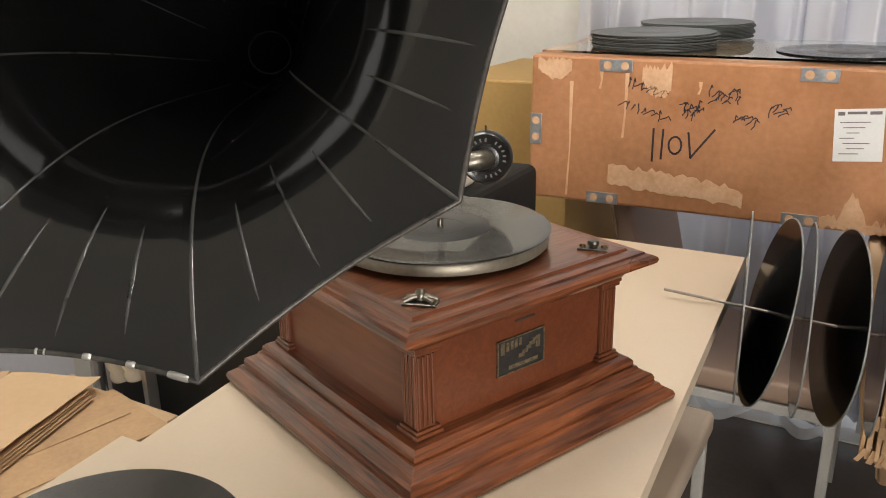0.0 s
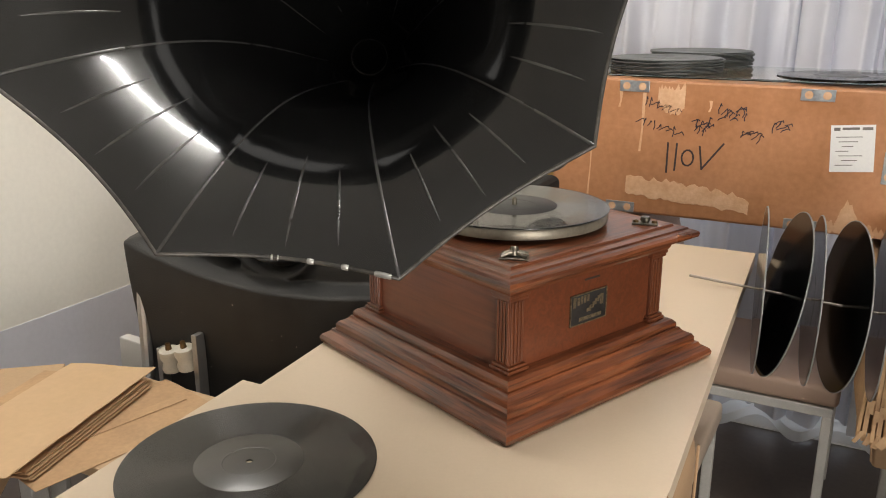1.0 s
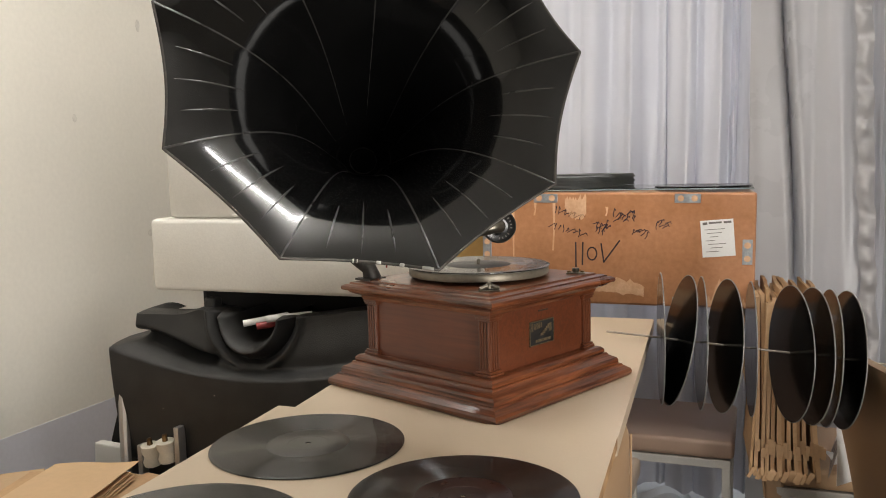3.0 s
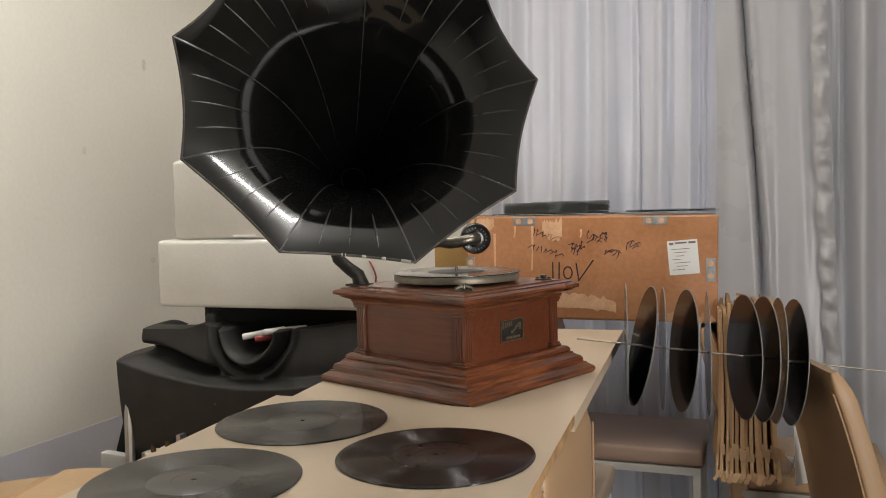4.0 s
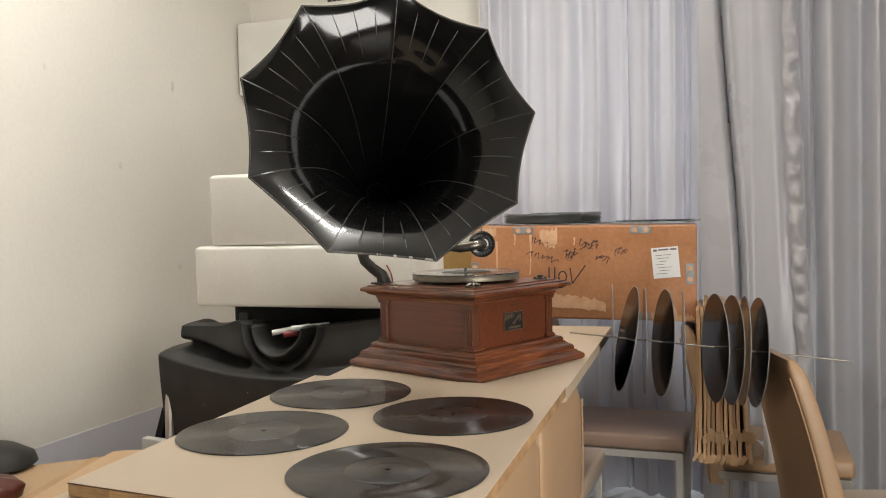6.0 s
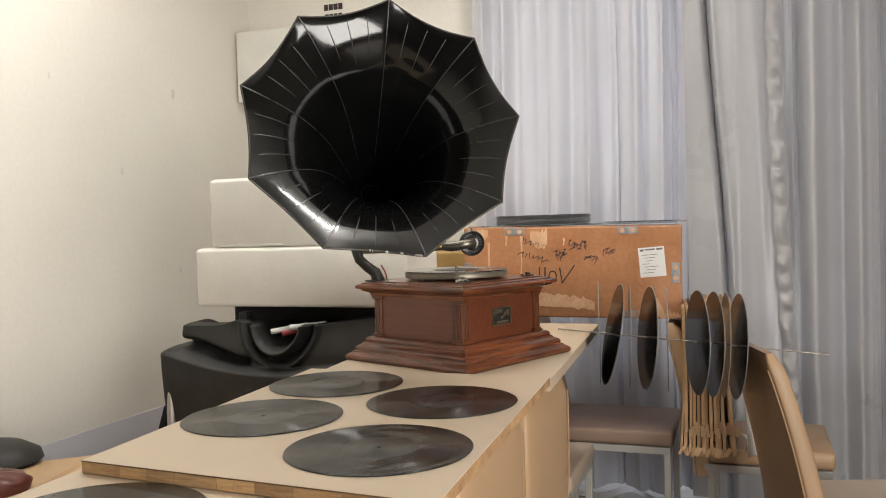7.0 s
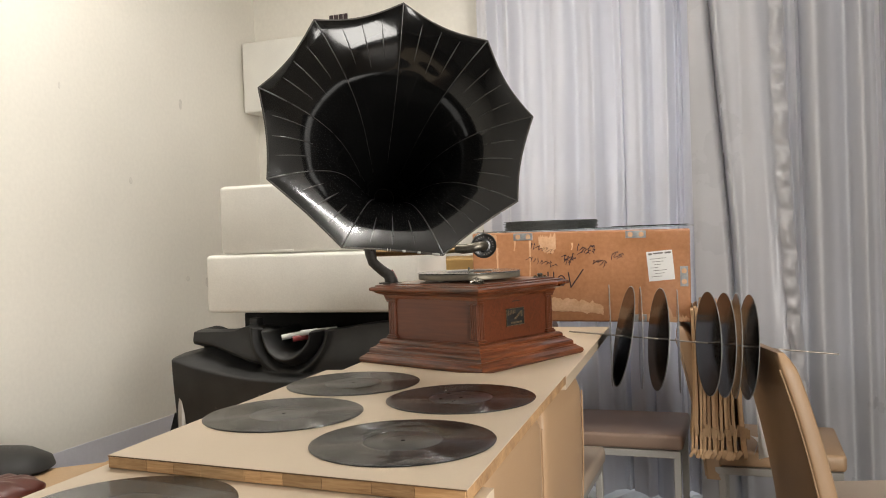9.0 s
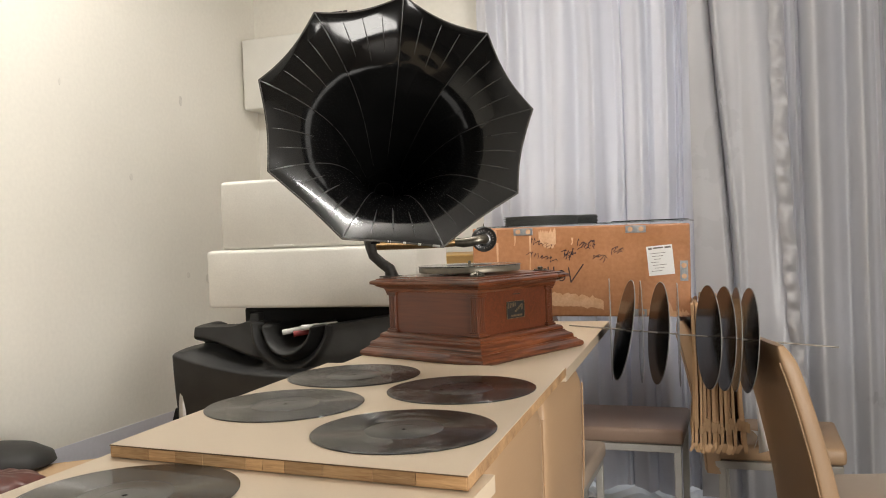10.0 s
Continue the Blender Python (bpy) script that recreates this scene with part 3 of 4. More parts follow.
for sx in (-1, 1):
    for sy in (-1, 1):
        cx, cy = sx * 0.1310, sy * 0.1310
        pil = part("pilaster", box((cx - 0.0115, cy - 0.0115, 0.056), (cx + 0.0115, cy + 0.0115, 0.154), 0.0008), OAK_Z, gramophone, "fluted oak corner pilaster")
        for k in range(4):
            q = 0.1395 - 0.0056 * k
            for me, x, y in ((flute_x, sx * q, sy * 0.1412), (flute_y, sx * 0.1412, sy * q)):
                fl = new("flute", me)
                fl.parent, fl.location = pil, (x, y, 0)
        for z0, z1, e in ((0.0560, 0.0605, 0.0055), (0.0605, 0.0645, 0.0035), (0.1455, 0.1500, 0.0035), (0.1500, 0.1545, 0.0050)):
            part("pilaster_block", box((cx - 0.0115 - e, cy - 0.0115 - e, z0), (cx + 0.0115 + e, cy + 0.0115 + e, z1), 0.0012), OAK_Z, gramophone, "small stepped oak block")
oak_sides("cornice", [(0.138, 0.1535), (0.1470, 0.1545), (0.1490, 0.158), (0.1500, 0.162), (0.1560, 0.1645), (0.1635, 0.168), (0.1665, 0.1715), (0.170, 0.1722)], gramophone, "cove moulding under the lid")
oak_sides("lid", [(0.168, 0.1722), (0.1742, 0.1735), (0.1755, 0.1770), (0.1745, 0.1805), (0.170, 0.1828), (0.1645, 0.1838), (0.1635, 0.1862), (0.158, 0.1872), (0.1505, 0.1876), (0.149, 0.1905), (0.143, 0.1912), (0.002, 0.1912)], gramophone, "moulded oak lid")

# name plate on the front: plain shapes only
plate = part("name_plate", box((0.1388, -0.036, 0.086), (0.1402, 0.031, 0.126), 0.0008), LABEL_BLACK, gramophone, "small brass-edged name plate")
bm = bmesh.new()
for a, b in (((-0.0365, 0.0855), (0.0315, 0.0868)), ((-0.0365, 0.1252), (0.0315, 0.1265)), ((-0.0365, 0.0855), (-0.0352, 0.1265)), ((0.0302, 0.0855), (0.0315, 0.1265))):
    add_box(bm, (0.1392, a[0], a[1]), (0.1412, b[0], b[1]))
part("plate_edge", bm, GILT, plate)
for y, w, h, z in ((-0.029, 0.005, 0.014, 0.1165), (-0.022, 0.004, 0.010, 0.1170), (-0.016, 0.004, 0.010, 0.1175), (-0.010, 0.004, 0.010, 0.118), (-0.004, 0.004, 0.009, 0.1185)):
    part("plate_emblem", box((0.1401, y - w / 2, z - h / 2), (0.1406, y + w / 2, z + h / 2)), GILT, plate)
for k in range(5):
    part("plate_emblem", box((0.1401, -0.006 + 0.005 * k, 0.100 + 0.0032 * k), (0.1407, 0.002 + 0.005 * k, 0.1045 + 0.0032 * k)), GILT, plate)
part("plate_emblem", box((0.1401, 0.019, 0.1045), (0.1407, 0.025, 0.1185), 0.0002), GILT, plate)
part("plate_emblem", box((0.1401, -0.020, 0.090), (0.1406, 0.022, 0.0945)), GILT, plate)
part("slot", box((0.1382, -0.010, 0.1415), (0.1392, 0.018, 0.1440)), LABEL_BLACK, gramophone)

# turntable and the record on it
bm = lathe([(0.006, 0.1912), (0.012, 0.1912), (0.012, 0.196), (0.1215, 0.196), (0.1245, 0.197), (0.1250, 0.200), (0.1250, 0.208), (0.1240, 0.2092), (0.0, 0.2092)], 96)
part("turntable", bm, RIM, gramophone, "nickel-rimmed turntable", 40)
part("turntable_felt", lathe([(0.0, 0.2093), (0.123, 0.2093), (0.1225, 0.2102), (0.0, 0.2102)], 96), FELT, gramophone, "grey felt")
part("spindle", lathe([(0.0, 0.2225), (0.0022, 0.222), (0.0034, 0.2195), (0.0034, 0.2102)], 16), NICKEL, gramophone, "nickel spindle", 40)


def clip(x, y, turn, stalk):
    p = part("brake_clip", box((-0.017, -0.010, 0.1912), (0.017, 0.010, 0.1935), 0.001, pose(x, y, 0, 0, 0, turn)), NICKEL, gramophone, "small nickel clip")
    m = pose(x, y, 0.1935, 0, 0, turn)
    part("screw", lathe([(0.0, 0.003), (0.003, 0.0025), (0.004, 0.0)], 12, m @ pose(-0.012, 0, 0)), BRASS, p)
    part("screw", lathe([(0.0, 0.003), (0.003, 0.0025), (0.004, 0.0)], 12, m @ pose(0.012, 0, 0)), BRASS, p)
    if stalk:
        b = tube([m @ Vector(v) for v in ((0, 0, 0), (0, 0.001, 0.004), (0, 0.003, 0.008), (0, 0.004, 0.011))], [0.004, 0.0055, 0.0055, 0.0035], 12)
        add_tube(b, [m @ Vector(v) for v in ((-0.015, -0.006, 0.001), (-0.006, -0.002, 0.005), (0.006, 0.002, 0.005), (0.015, 0.006, 0.001))], 0.003, 8)
        add_tube(b, [m @ Vector(v) for v in ((-0.014, 0.007, 0.001), (-0.005, 0.002, 0.004), (0.005, -0.002, 0.004), (0.014, -0.007, 0.001))], 0.0026, 8)
        part("lever", b, NICKEL, p, "worn nickel lever", 50)
    else:
        part("knob", lathe([(0.0, 0.008), (0.006, 0.0075), (0.007, 0.004), (0.005, 0.0)], 16, m), NICKEL, p, "", 40)


clip(0.128, -0.124, 40, True)
clip(0.128, 0.118, 35, False)

# the horn: nine petals, each bowed between its ribs
HC, HN = Vector((-0.3537, 0.3162, 1.4118)), Vector((0.4987, -0.8098, 0.3091)).normalized()
HU = Vector((0.2344, 0.1498, 0.0142))
HU = (HU - HN * HU.dot(HN)).normalized()
HV = HN.cross(HU)
horn_m = Matrix((HU, HV, HN)).transposed().to_4x4()
horn_m.translation = HC
local_horn = gm.inverted() @ horn_m
LEN, RIM_R, NECK = 0.486, 0.277, 0.037
NP = 9
CHIP_PETAL = 6
THROAT_X, THROAT_Y = 0.0308, 0.0298


def flare(u):
    """Depth and rib radius at u, from the neck (0) to the rim (1)."""
    z = -LEN * (1 - u) ** 1.7
    return z, NECK + 0.202 * (z + LEN) + (RIM_R - NECK - 0.202 * LEN) * math.exp(z / 0.076) - 0.012 * (-z / LEN) ** 8


def horn_point(u, a):
    """A point of the sheet: nine petals, each a little bellied between its ribs and swept back at the rim."""
    k = (a / (2 * math.pi) * NP) % 1.0
    z, r = flare(u)
    sag = 4 * k * (1 - k)
    w = max(0.0, min(1.0, (r - 0.05) / (RIM_R - 0.05)))
    flat = math.cos(math.pi / NP) / math.cos((k - 0.5) * 2 * math.pi / NP)
    belly = math.sin(math.pi * w)
    r2 = r * (1 + (flat - 1) * (0.3 + 0.7 * w) + 0.020 * belly * sag)
    r2 -= 0.006 * w ** 9 * sag
    z -= 0.016 * w ** 5 * sag
    c = -z / LEN
    return Vector((r2 * math.cos(a) + THROAT_X * c, r2 * math.sin(a) + THROAT_Y * c, z))


bm = sheet(NP * 14, 72, lambda i, j: horn_point(j, 2 * math.pi * i))
bmesh.ops.remove_doubles(bm, verts=bm.verts[:], dist=0.00005)
thick(bm, 0.0012)
bm.transform(local_horn)
horn = part("horn", bm, BLACK_TIN, gramophone, "glossy black lacquered tin horn", 30)
rim = [local_horn @ horn_point(1.0, 2 * math.pi * k / (NP * 14)) for k in range(NP * 14 + 1)]
part("rolled_rim", tube(rim, 0.0019, 8), TIN_EDGE, horn, "worn rolled metal rim", 60)
for p in range(NP):
    pts = []
    for k in range(34):
        v = horn_point(0.10 + 0.90 * k / 33, 2 * math.pi * p / NP)
        pts.append(local_horn @ (v + Vector((-0.0004 * math.cos(2 * math.pi * p / NP), -0.0004 * math.sin(2 * math.pi * p / NP), 0.0005))))
    part("seam_rib", tube(pts, [0.0008 + 0.0010 * (k / 33) for k in range(34)], 6), RIB_TIN, horn, "", 60)
    for q, (sa, sb) in zip((0.25, 0.5, 0.75), ((0.68, 0.92), (0.64, 0.945), (0.68, 0.92))):
        a = 2 * math.pi * (p + q) / NP
        crease = [local_horn @ (horn_point(sa + (sb - sa) * k / 10, a) + Vector((-0.0004 * math.cos(a), -0.0004 * math.sin(a), 0.0004))) for k in range(11)]
        part("crease", tube(crease, [0.0004, 0.0009, 0.0013, 0.0015, 0.0016, 0.0016, 0.0015, 0.0013, 0.0011, 0.0008, 0.0003], 6), RIB_TIN, horn, "raised pressed crease", 60)
for qa, qb in ((0.44, 0.455), (0.47, 0.48), (0.60, 0.645), (0.755, 0.80), (0.89, 0.985)):
    chip = [local_horn @ horn_point(1.0, 2 * math.pi * (CHIP_PETAL + qa + (qb - qa) * k / 5) / NP) for k in range(6)]
    part("bare_chip", tube(chip, [0.0008, 0.0024, 0.0026, 0.0026, 0.0024, 0.0008], 8), ALU, horn, "bare metal chip on the rim", 60)
neck_end = local_horn @ Vector((THROAT_X, THROAT_Y, -LEN))
neck_dir = (local_horn.to_3x3() @ Vector((0, 0, -1))).normalized()
part("throat_ring", lathe([(0.0265, 0.0), (0.0262, 0.003), (0.0245, 0.004), (0.0235, 0.001)], 40, local_horn @ pose(THROAT_X, THROAT_Y, -LEN)), IRON, horn, "dull ring at the throat", 40)
# A closed disc takes the place of the dark hole.
part("throat", lathe([(0.0, 0.0), (0.0240, 0.0), (0.0240, 0.0012), (0.0, 0.0012)], 32, local_horn @ pose(THROAT_X, THROAT_Y, -LEN + 0.0005)), THROAT, horn, "black disc painted as the throat's shade")
foot = gm.inverted() @ Vector((-0.596, 0.692, 1.162))
elbow = [neck_end + neck_dir * 0.001, neck_end + neck_dir * 0.03, neck_end + neck_dir * 0.055 + Vector((0, 0, -0.02)), (neck_end + foot) / 2 + neck_dir * 0.035, foot + Vector((0, 0, 0.02)), foot]
part("horn_elbow", tube(elbow, [0.0275, 0.027, 0.026, 0.024, 0.021, 0.021], 20), BLACK_TIN, gramophone, "blackened elbow below the horn", 50)
brk = [gm.inverted() @ Vector(v) for v in ((-0.545, 0.692, GZ + 0.188), (-0.551, 0.690, 1.100), (-0.570, 0.684, 1.115), (-0.588, 0.679, 1.133), (-0.596, 0.683, 1.155), (-0.597, 0.690, 1.172))]
part("bracket", tube(brk, [0.017, 0.014, 0.0125, 0.0125, 0.014, 0.018], 14), IRON, gramophone, "curved cast iron horn bracket", 50)
bm = box((-0.020, -0.020, 0), (0.020, 0.020, 0.004), 0.001, Matrix.Translation(gm.inverted() @ Vector((-0.548, 0.690, GZ + 0.1885))))
part("bracket_foot", bm, IRON, gramophone, "screwed iron foot")
ta = [gm.inverted() @ Vector(v) for v in ((-0.597, 0.695, 1.162), (-0.53, 0.745, 1.160), (-0.455, 0.795, 1.157), (-0.41, 0.822, 1.158))]
part("tone_arm", tube(ta, [0.016, 0.015, 0.012, 0.010], 16), BRASS, gramophone, "tapered tarnished brass tone arm", 50)
tb = [gm.inverted() @ Vector(v) for v in ((-0.420, 0.815, 1.158), (-0.400, 0.822, 1.156), (-0.378, 0.826, 1.158), (-0.362, 0.831, 1.162), (-0.353, 0.840, 1.163), (-0.354, 0.850, 1.163))]
part("arm_crook", tube(tb, [0.0105, 0.0125, 0.0120, 0.0118, 0.0125, 0.0135], 18), NICKEL, gramophone, "grey metal crook", 60)
face = Vector((0.35, -0.92, -0.05)).normalized()
sbm = gm.inverted() @ (Matrix.Translation((-0.355, 0.855, 1.163)) @ face.to_track_quat("Z", "Y").to_matrix().to_4x4())
sound = part("sound_box", lathe([(0.0, -0.010), (0.029, -0.010), (0.0325, -0.006), (0.0325, 0.004), (0.030, 0.007), (0.0275, 0.0055), (0.018, 0.0050), (0.0165, 0.0075), (0.012, 0.0085), (0.0, 0.009)], 48, sbm), SOUND_BLACK, gramophone, "round blackened sound box", 40)
for k in range(22):
    if k % 11 in (4, 10):
        continue
    part("ring_mark", box((-0.0011, 0.0208, 0.0050), (0.0011, 0.0248, 0.0058), 0, sbm @ pose(0, 0, 0, 0, 0, 360 * k / 22)), INK_GREY, sound, "small unreadable ring lettering")
part("needle", tube([sbm @ Vector((0, 0.030, 0)), sbm @ Vector((0, 0.040, 0.004))], 0.0012, 8), NICKEL, sound)


# ---- records ----
def record(m, label, disc_mat, label_mat, name="record", r=0.135, group="records laid on the boards", flat=False):
    ob = thing(name, m, label, "record", group)
    if flat:
        part("disc", lathe([(0.0036, 0.0), (r - 0.001, 0.0), (r, 0.0008), (r, 0.0014), (r - 0.001, 0.0022), (0.0036, 0.0022), (0.0036, 0.0)], 96), disc_mat, ob, "smooth shellac", 20)
        part("edge", lathe([(r - 0.0009, -0.0002), (r + 0.0004, 0.0002), (r + 0.0006, 0.0011), (r + 0.0004, 0.0020), (r - 0.0009, 0.0024)], 96), DISC_EDGE, ob, "grey ring painted as an edge highlight", 60)
        part("label", lathe([(0.0036, 0.0021), (0.045, 0.0021), (0.045, 0.0023), (0.0036, 0.0023)], 64), label_mat, ob, "black label")
        return ob
    part("disc", lathe([(0.0036, 0.0), (r - 0.001, 0.0), (r, 0.0008), (r, 0.0016), (r - 0.0012, 0.0022), (r - 0.006, 0.0021), (0.059, 0.0019), (0.0575, 0.0017), (0.0036, 0.0017), (0.0036, 0.0)], 96), disc_mat, ob, "grooved shellac", 30)
    lb = part("label", lathe([(0.0036, 0.00172), (0.0575, 0.00172), (0.0570, 0.00195), (0.0036, 0.00195)], 64), label_mat, ob, "blank round label", 30)
    part("label_ring", lathe([(0.0275, 0.00196), (0.0285, 0.0023), (0.0295, 0.00196)], 64), label_mat, lb, "", 60)
    return ob


record(pose(-0.470, 0.044, ZF, 0, 0, 20), "dusty black shellac record with a plain grey middle", DISC_GREY, LABEL_GREY)
record(pose(-0.482, 0.336, ZF, 0, 0, 60), "dusty grey-black shellac record with a plain middle", DISC_GREY, LABEL_GREY)
record(pose(-0.213, 0.224, ZF, 0, 0, 10), "black shellac record with a dark plum label", DISC, LABEL_DARK)
record(pose(-0.194, -0.090, ZF, 0, 0, 25), "black shellac record with a grey label and dark print", DISC, LABEL_GREY)
record(pose(-0.430, -0.395, ZL, 0, 0, 0), "black shellac record on the lower board", DISC_GREY, LABEL_GREY)
record(gm @ pose(0, 0, 0.2103), "shiny black record lying on the turntable", DISC_SHINY, LABEL_BLACK, r=0.127, group="records on the gramophone")


# ---- the travelling case ----
CY = 1.70
case = thing("travelling_case", pose(-0.275, CY - 0.022, 0.877, 0, 0.7, 4), "orange-brown fibre travelling case with torn patches and pen marks", "case")
CW, CD, CH = 0.750, 0.40, 0.315
part("shell", box((-CW / 2, 0, 0), (CW / 2, CD, CH), 0.006), CASE, case, "orange-brown fibre shell")


def zinc(x, z, upright=False):
    a, b = (0.013, 0.034) if upright else (0.034, 0.0125)
    p = part("hinge_plate", box((x - a, -0.0022, z - b), (x + a, 0, z + b), 0.0008), ZINC, case, "zinc plate")
    for s in (-1, 1):
        q = Vector((x, -0.002, z)) + (Vector((0, 0, 0.018)) if upright else Vector((0.018, 0, 0))) * s
        part("hole", lathe([(0.0, 0.0), (0.0085, 0.0), (0.0085, 0.0006), (0.0, 0.0006)], 20, Matrix.Translation(q) @ pose(0, 0, 0, 90)), CASE_TORN, p)


for x, z, u in ((-0.19, CH - 0.016, False), (0.198, CH - 0.016, False), (0.196, 0.014, False), (-0.205, 0.014, False), (0.354, 0.155, True), (-0.361, 0.155, True)):
    zinc(x, z, u)


def torn(pts, t):
    bm = bmesh.new()
    a = [bm.verts.new((x, 0, z)) for x, z in pts]
    f = bm.faces.new(a)
    r = bmesh.ops.extrude_face_region(bm, geom=[f])
    for v in r["geom"]:
        if isinstance(v, bmesh.types.BMVert):
            v.co.y -= t
    return bm


def ragged(x0, x1, lo, hi, n, seed, jag):
    rng = random.Random(seed)
    up = [(x0 + (x1 - x0) * k / n, hi(k / n) + rng.uniform(-jag, jag)) for k in range(n + 1)]
    down = [(x0 + (x1 - x0) * k / n, lo(k / n) + rng.uniform(-jag, jag) * 0.6) for k in range(n + 1)]
    return torn(up + down[::-1], 0.0009)


part("torn_patch", ragged(-0.195, 0.085, lambda u: 0.046 - 0.020 * u, lambda u: 0.092 - 0.024 * u - 0.02 * max(0, u - 0.85) * 6, 30, 3, 0.007), CASE_TORN, case, "pale torn patch")
part("torn_patch", ragged(0.232, 0.368, lambda u: 0.004, lambda u: 0.022 + 0.055 * math.exp(-((u - 0.42) / 0.13) ** 2), 26, 5, 0.010), CASE_TORN, case, "pale torn patch")
part("torn_patch", ragged(-0.360, -0.285, lambda u: CH - 0.03 - 0.02 * math.sin(3 * u), lambda u: CH - 0.008, 16, 6, 0.006), CASE_TORN, case, "pale torn patch")
part("torn_patch", ragged(-0.135, -0.075, lambda u: CH - 0.045 - 0.03 * math.sin(2.6 * u), lambda u: CH - 0.012, 18, 7, 0.010), CASE_TORN, case, "pale torn patch")
for x, z0, z1 in ((-0.286, 0.012, 0.262), (-0.168, 0.15, 0.285), (-0.222, 0.25, 0.29), (-0.02, 0.25, 0.275)):
    rng = random.Random(int(1000 * x) + 4)
    part("torn_streak", torn([(x - 0.003, z0), (x + 0.003 * rng.random(), z0 + 0.4 * (z1 - z0)), (x - 0.002, z1), (x + 0.006, z1), (x + 0.005, z0 + 0.5 * (z1 - z0)), (x + 0.002, z0)], 0.0008), CASE_TORN, case, "pale torn streak")
pen = stroke(bmesh.new(), [(-0.104, 0.174), (-0.103, 0.106)], 0.0042)
stroke(pen, [(-0.084, 0.174), (-0.085, 0.112)], 0.0042)
ring = [(-0.058 + 0.013 * math.cos(a / 7 * math.pi), 0.143 + 0.018 * math.sin(a / 7 * math.pi)) for a in range(15)]
stroke(pen, ring, 0.0040)
stroke(pen, [(-0.033, 0.171), (-0.025, 0.120), (0.018, 0.181)], 0.0042)
for v in pen.verts:
    v.co.y -= 0.0003
part("pen_marking", pen, INK, case, "110V written in dark pen")
for seed, (x0, x1, z0, z1, n, mt) in enumerate((( -0.165, -0.085, 0.235, 0.278, 9, INK), (-0.178, -0.078, 0.185, 0.235, 9, INK), (-0.052, -0.012, 0.195, 0.240, 11, INK_BLUE), (0.0, 0.060, 0.225, 0.270, 12, INK_BLUE), (0.050, 0.095, 0.190, 0.215, 6, INK), (0.115, 0.150, 0.210, 0.242, 6, INK_BLUE))):
    rng = random.Random(seed + 20)
    for k in range(n):
        bm = bmesh.new()
        x = x0 + (x1 - x0) * (k + 0.5) / n
        zc = z1 - (z1 - z0) * (0.25 + 0.55 * (k / n)) if seed < 2 else (z0 + z1) / 2 + rng.uniform(-0.3, 0.3) * (z1 - z0)
        a = rng.uniform(0.3, 1.5)
        h = rng.uniform(0.006, 0.012)
        ca, sa = h * math.cos(a), h * math.sin(a)
        stroke(bm, [(x - ca, zc - sa), (x - 0.3 * ca + rng.uniform(-0.003, 0.003), zc - 0.2 * sa), (x + 0.4 * ca, zc + 0.6 * sa + rng.uniform(-0.003, 0.003)), (x + ca, zc + sa), (x + ca + rng.uniform(0, 0.005), zc + sa - rng.uniform(0.002, 0.008))], 0.0021)
        for v in bm.verts:
            v.co.y -= 0.0003
        part("pen_bar", bm, mt, case, "small unreadable pen mark")
lab = part("paper_label", box((0, -0.0008, 0), (0.085, 0, 0.100), 0, pose(0.240, -0.0003, 0.138, 0, -5, 0)), PAPER, case, "white paper label")
bm = bmesh.new()
lm = pose(0.240, -0.0012, 0.138, 0, -5, 0)
add_box(bm, (0.006, -0.0003, 0.088), (0.018, 0, 0.095), 0, lm)
add_box(bm, (0.022, -0.0003, 0.090), (0.055, 0, 0.095), 0, lm)
add_box(bm, (0.060, -0.0003, 0.089), (0.080, 0, 0.095), 0, lm)
for k in range(7):
    add_box(bm, (0.010 + 0.006 * (k % 3), -0.0003, 0.074 - 0.010 * k), (0.062 - 0.009 * (k % 4), 0, 0.0756 - 0.010 * k), 0, lm)
part("print", bm, INK_GREY, lab, "small unreadable print")

ZC = 0.877 + CH
solid("glass_sheet", box((-0.645, CY + 0.005, ZC + 0.004), (0.095, CY + 0.40, ZC + 0.009), 0.001), GLASS, "clear glass sheet on the travelling case", "glass sheet", m=pose(0, 0, 0.0, 0, 0, 0)).visible_shadow = False
for k in range(11):
    record(pose(-0.437 + 0.004 * math.sin(3 * k), 1.845 + 0.004 * math.cos(2 * k), ZC + 0.010 + 0.0030 * k, 0, 0, 40 * k), "black record in a stack on the travelling case, greyed by painted sheen", DISC_STACK, DISC_STACK, group="records stacked on the case")
for k in range(12):
    record(pose(-0.410 + 0.003 * math.sin(5 * k), 2.125 + 0.003 * math.cos(4 * k), ZC + 0.010 + 0.0030 * k + 0.024 * 0, 0, 0, 55 * k), "black record in the rear stack on the case, greyed by painted sheen", DISC_STACK, DISC_STACK, group="records stacked on the case")
record(pose(-0.045, 1.86, ZC + 0.010, 0, 0, 15), "single black record lying on the glass sheet", DISC_GREY, LABEL_GREY, group="records stacked on the case")

# things behind the case
solid("tan_box", box((-1.00, 1.90, 0.0), (-0.655, 2.38, 1.10), 0.006), mat("ochre_cardboard", (0.44, 0.27, 0.09), 0.7, 0, 0.1, 4, 80, 0.1), "tall ochre cardboard box behind the gramophone", "box")


# ---- records threaded on a rod ----
RA, RB = Vector((-0.206, 1.168, 0.905)), Vector((0.502, 1.245, 0.838))
rod = solid("steel_rod", tube([RA, RB], 0.0022, 12), STEEL_ROD, "thin steel rod threaded through records", "rod", "", 40)
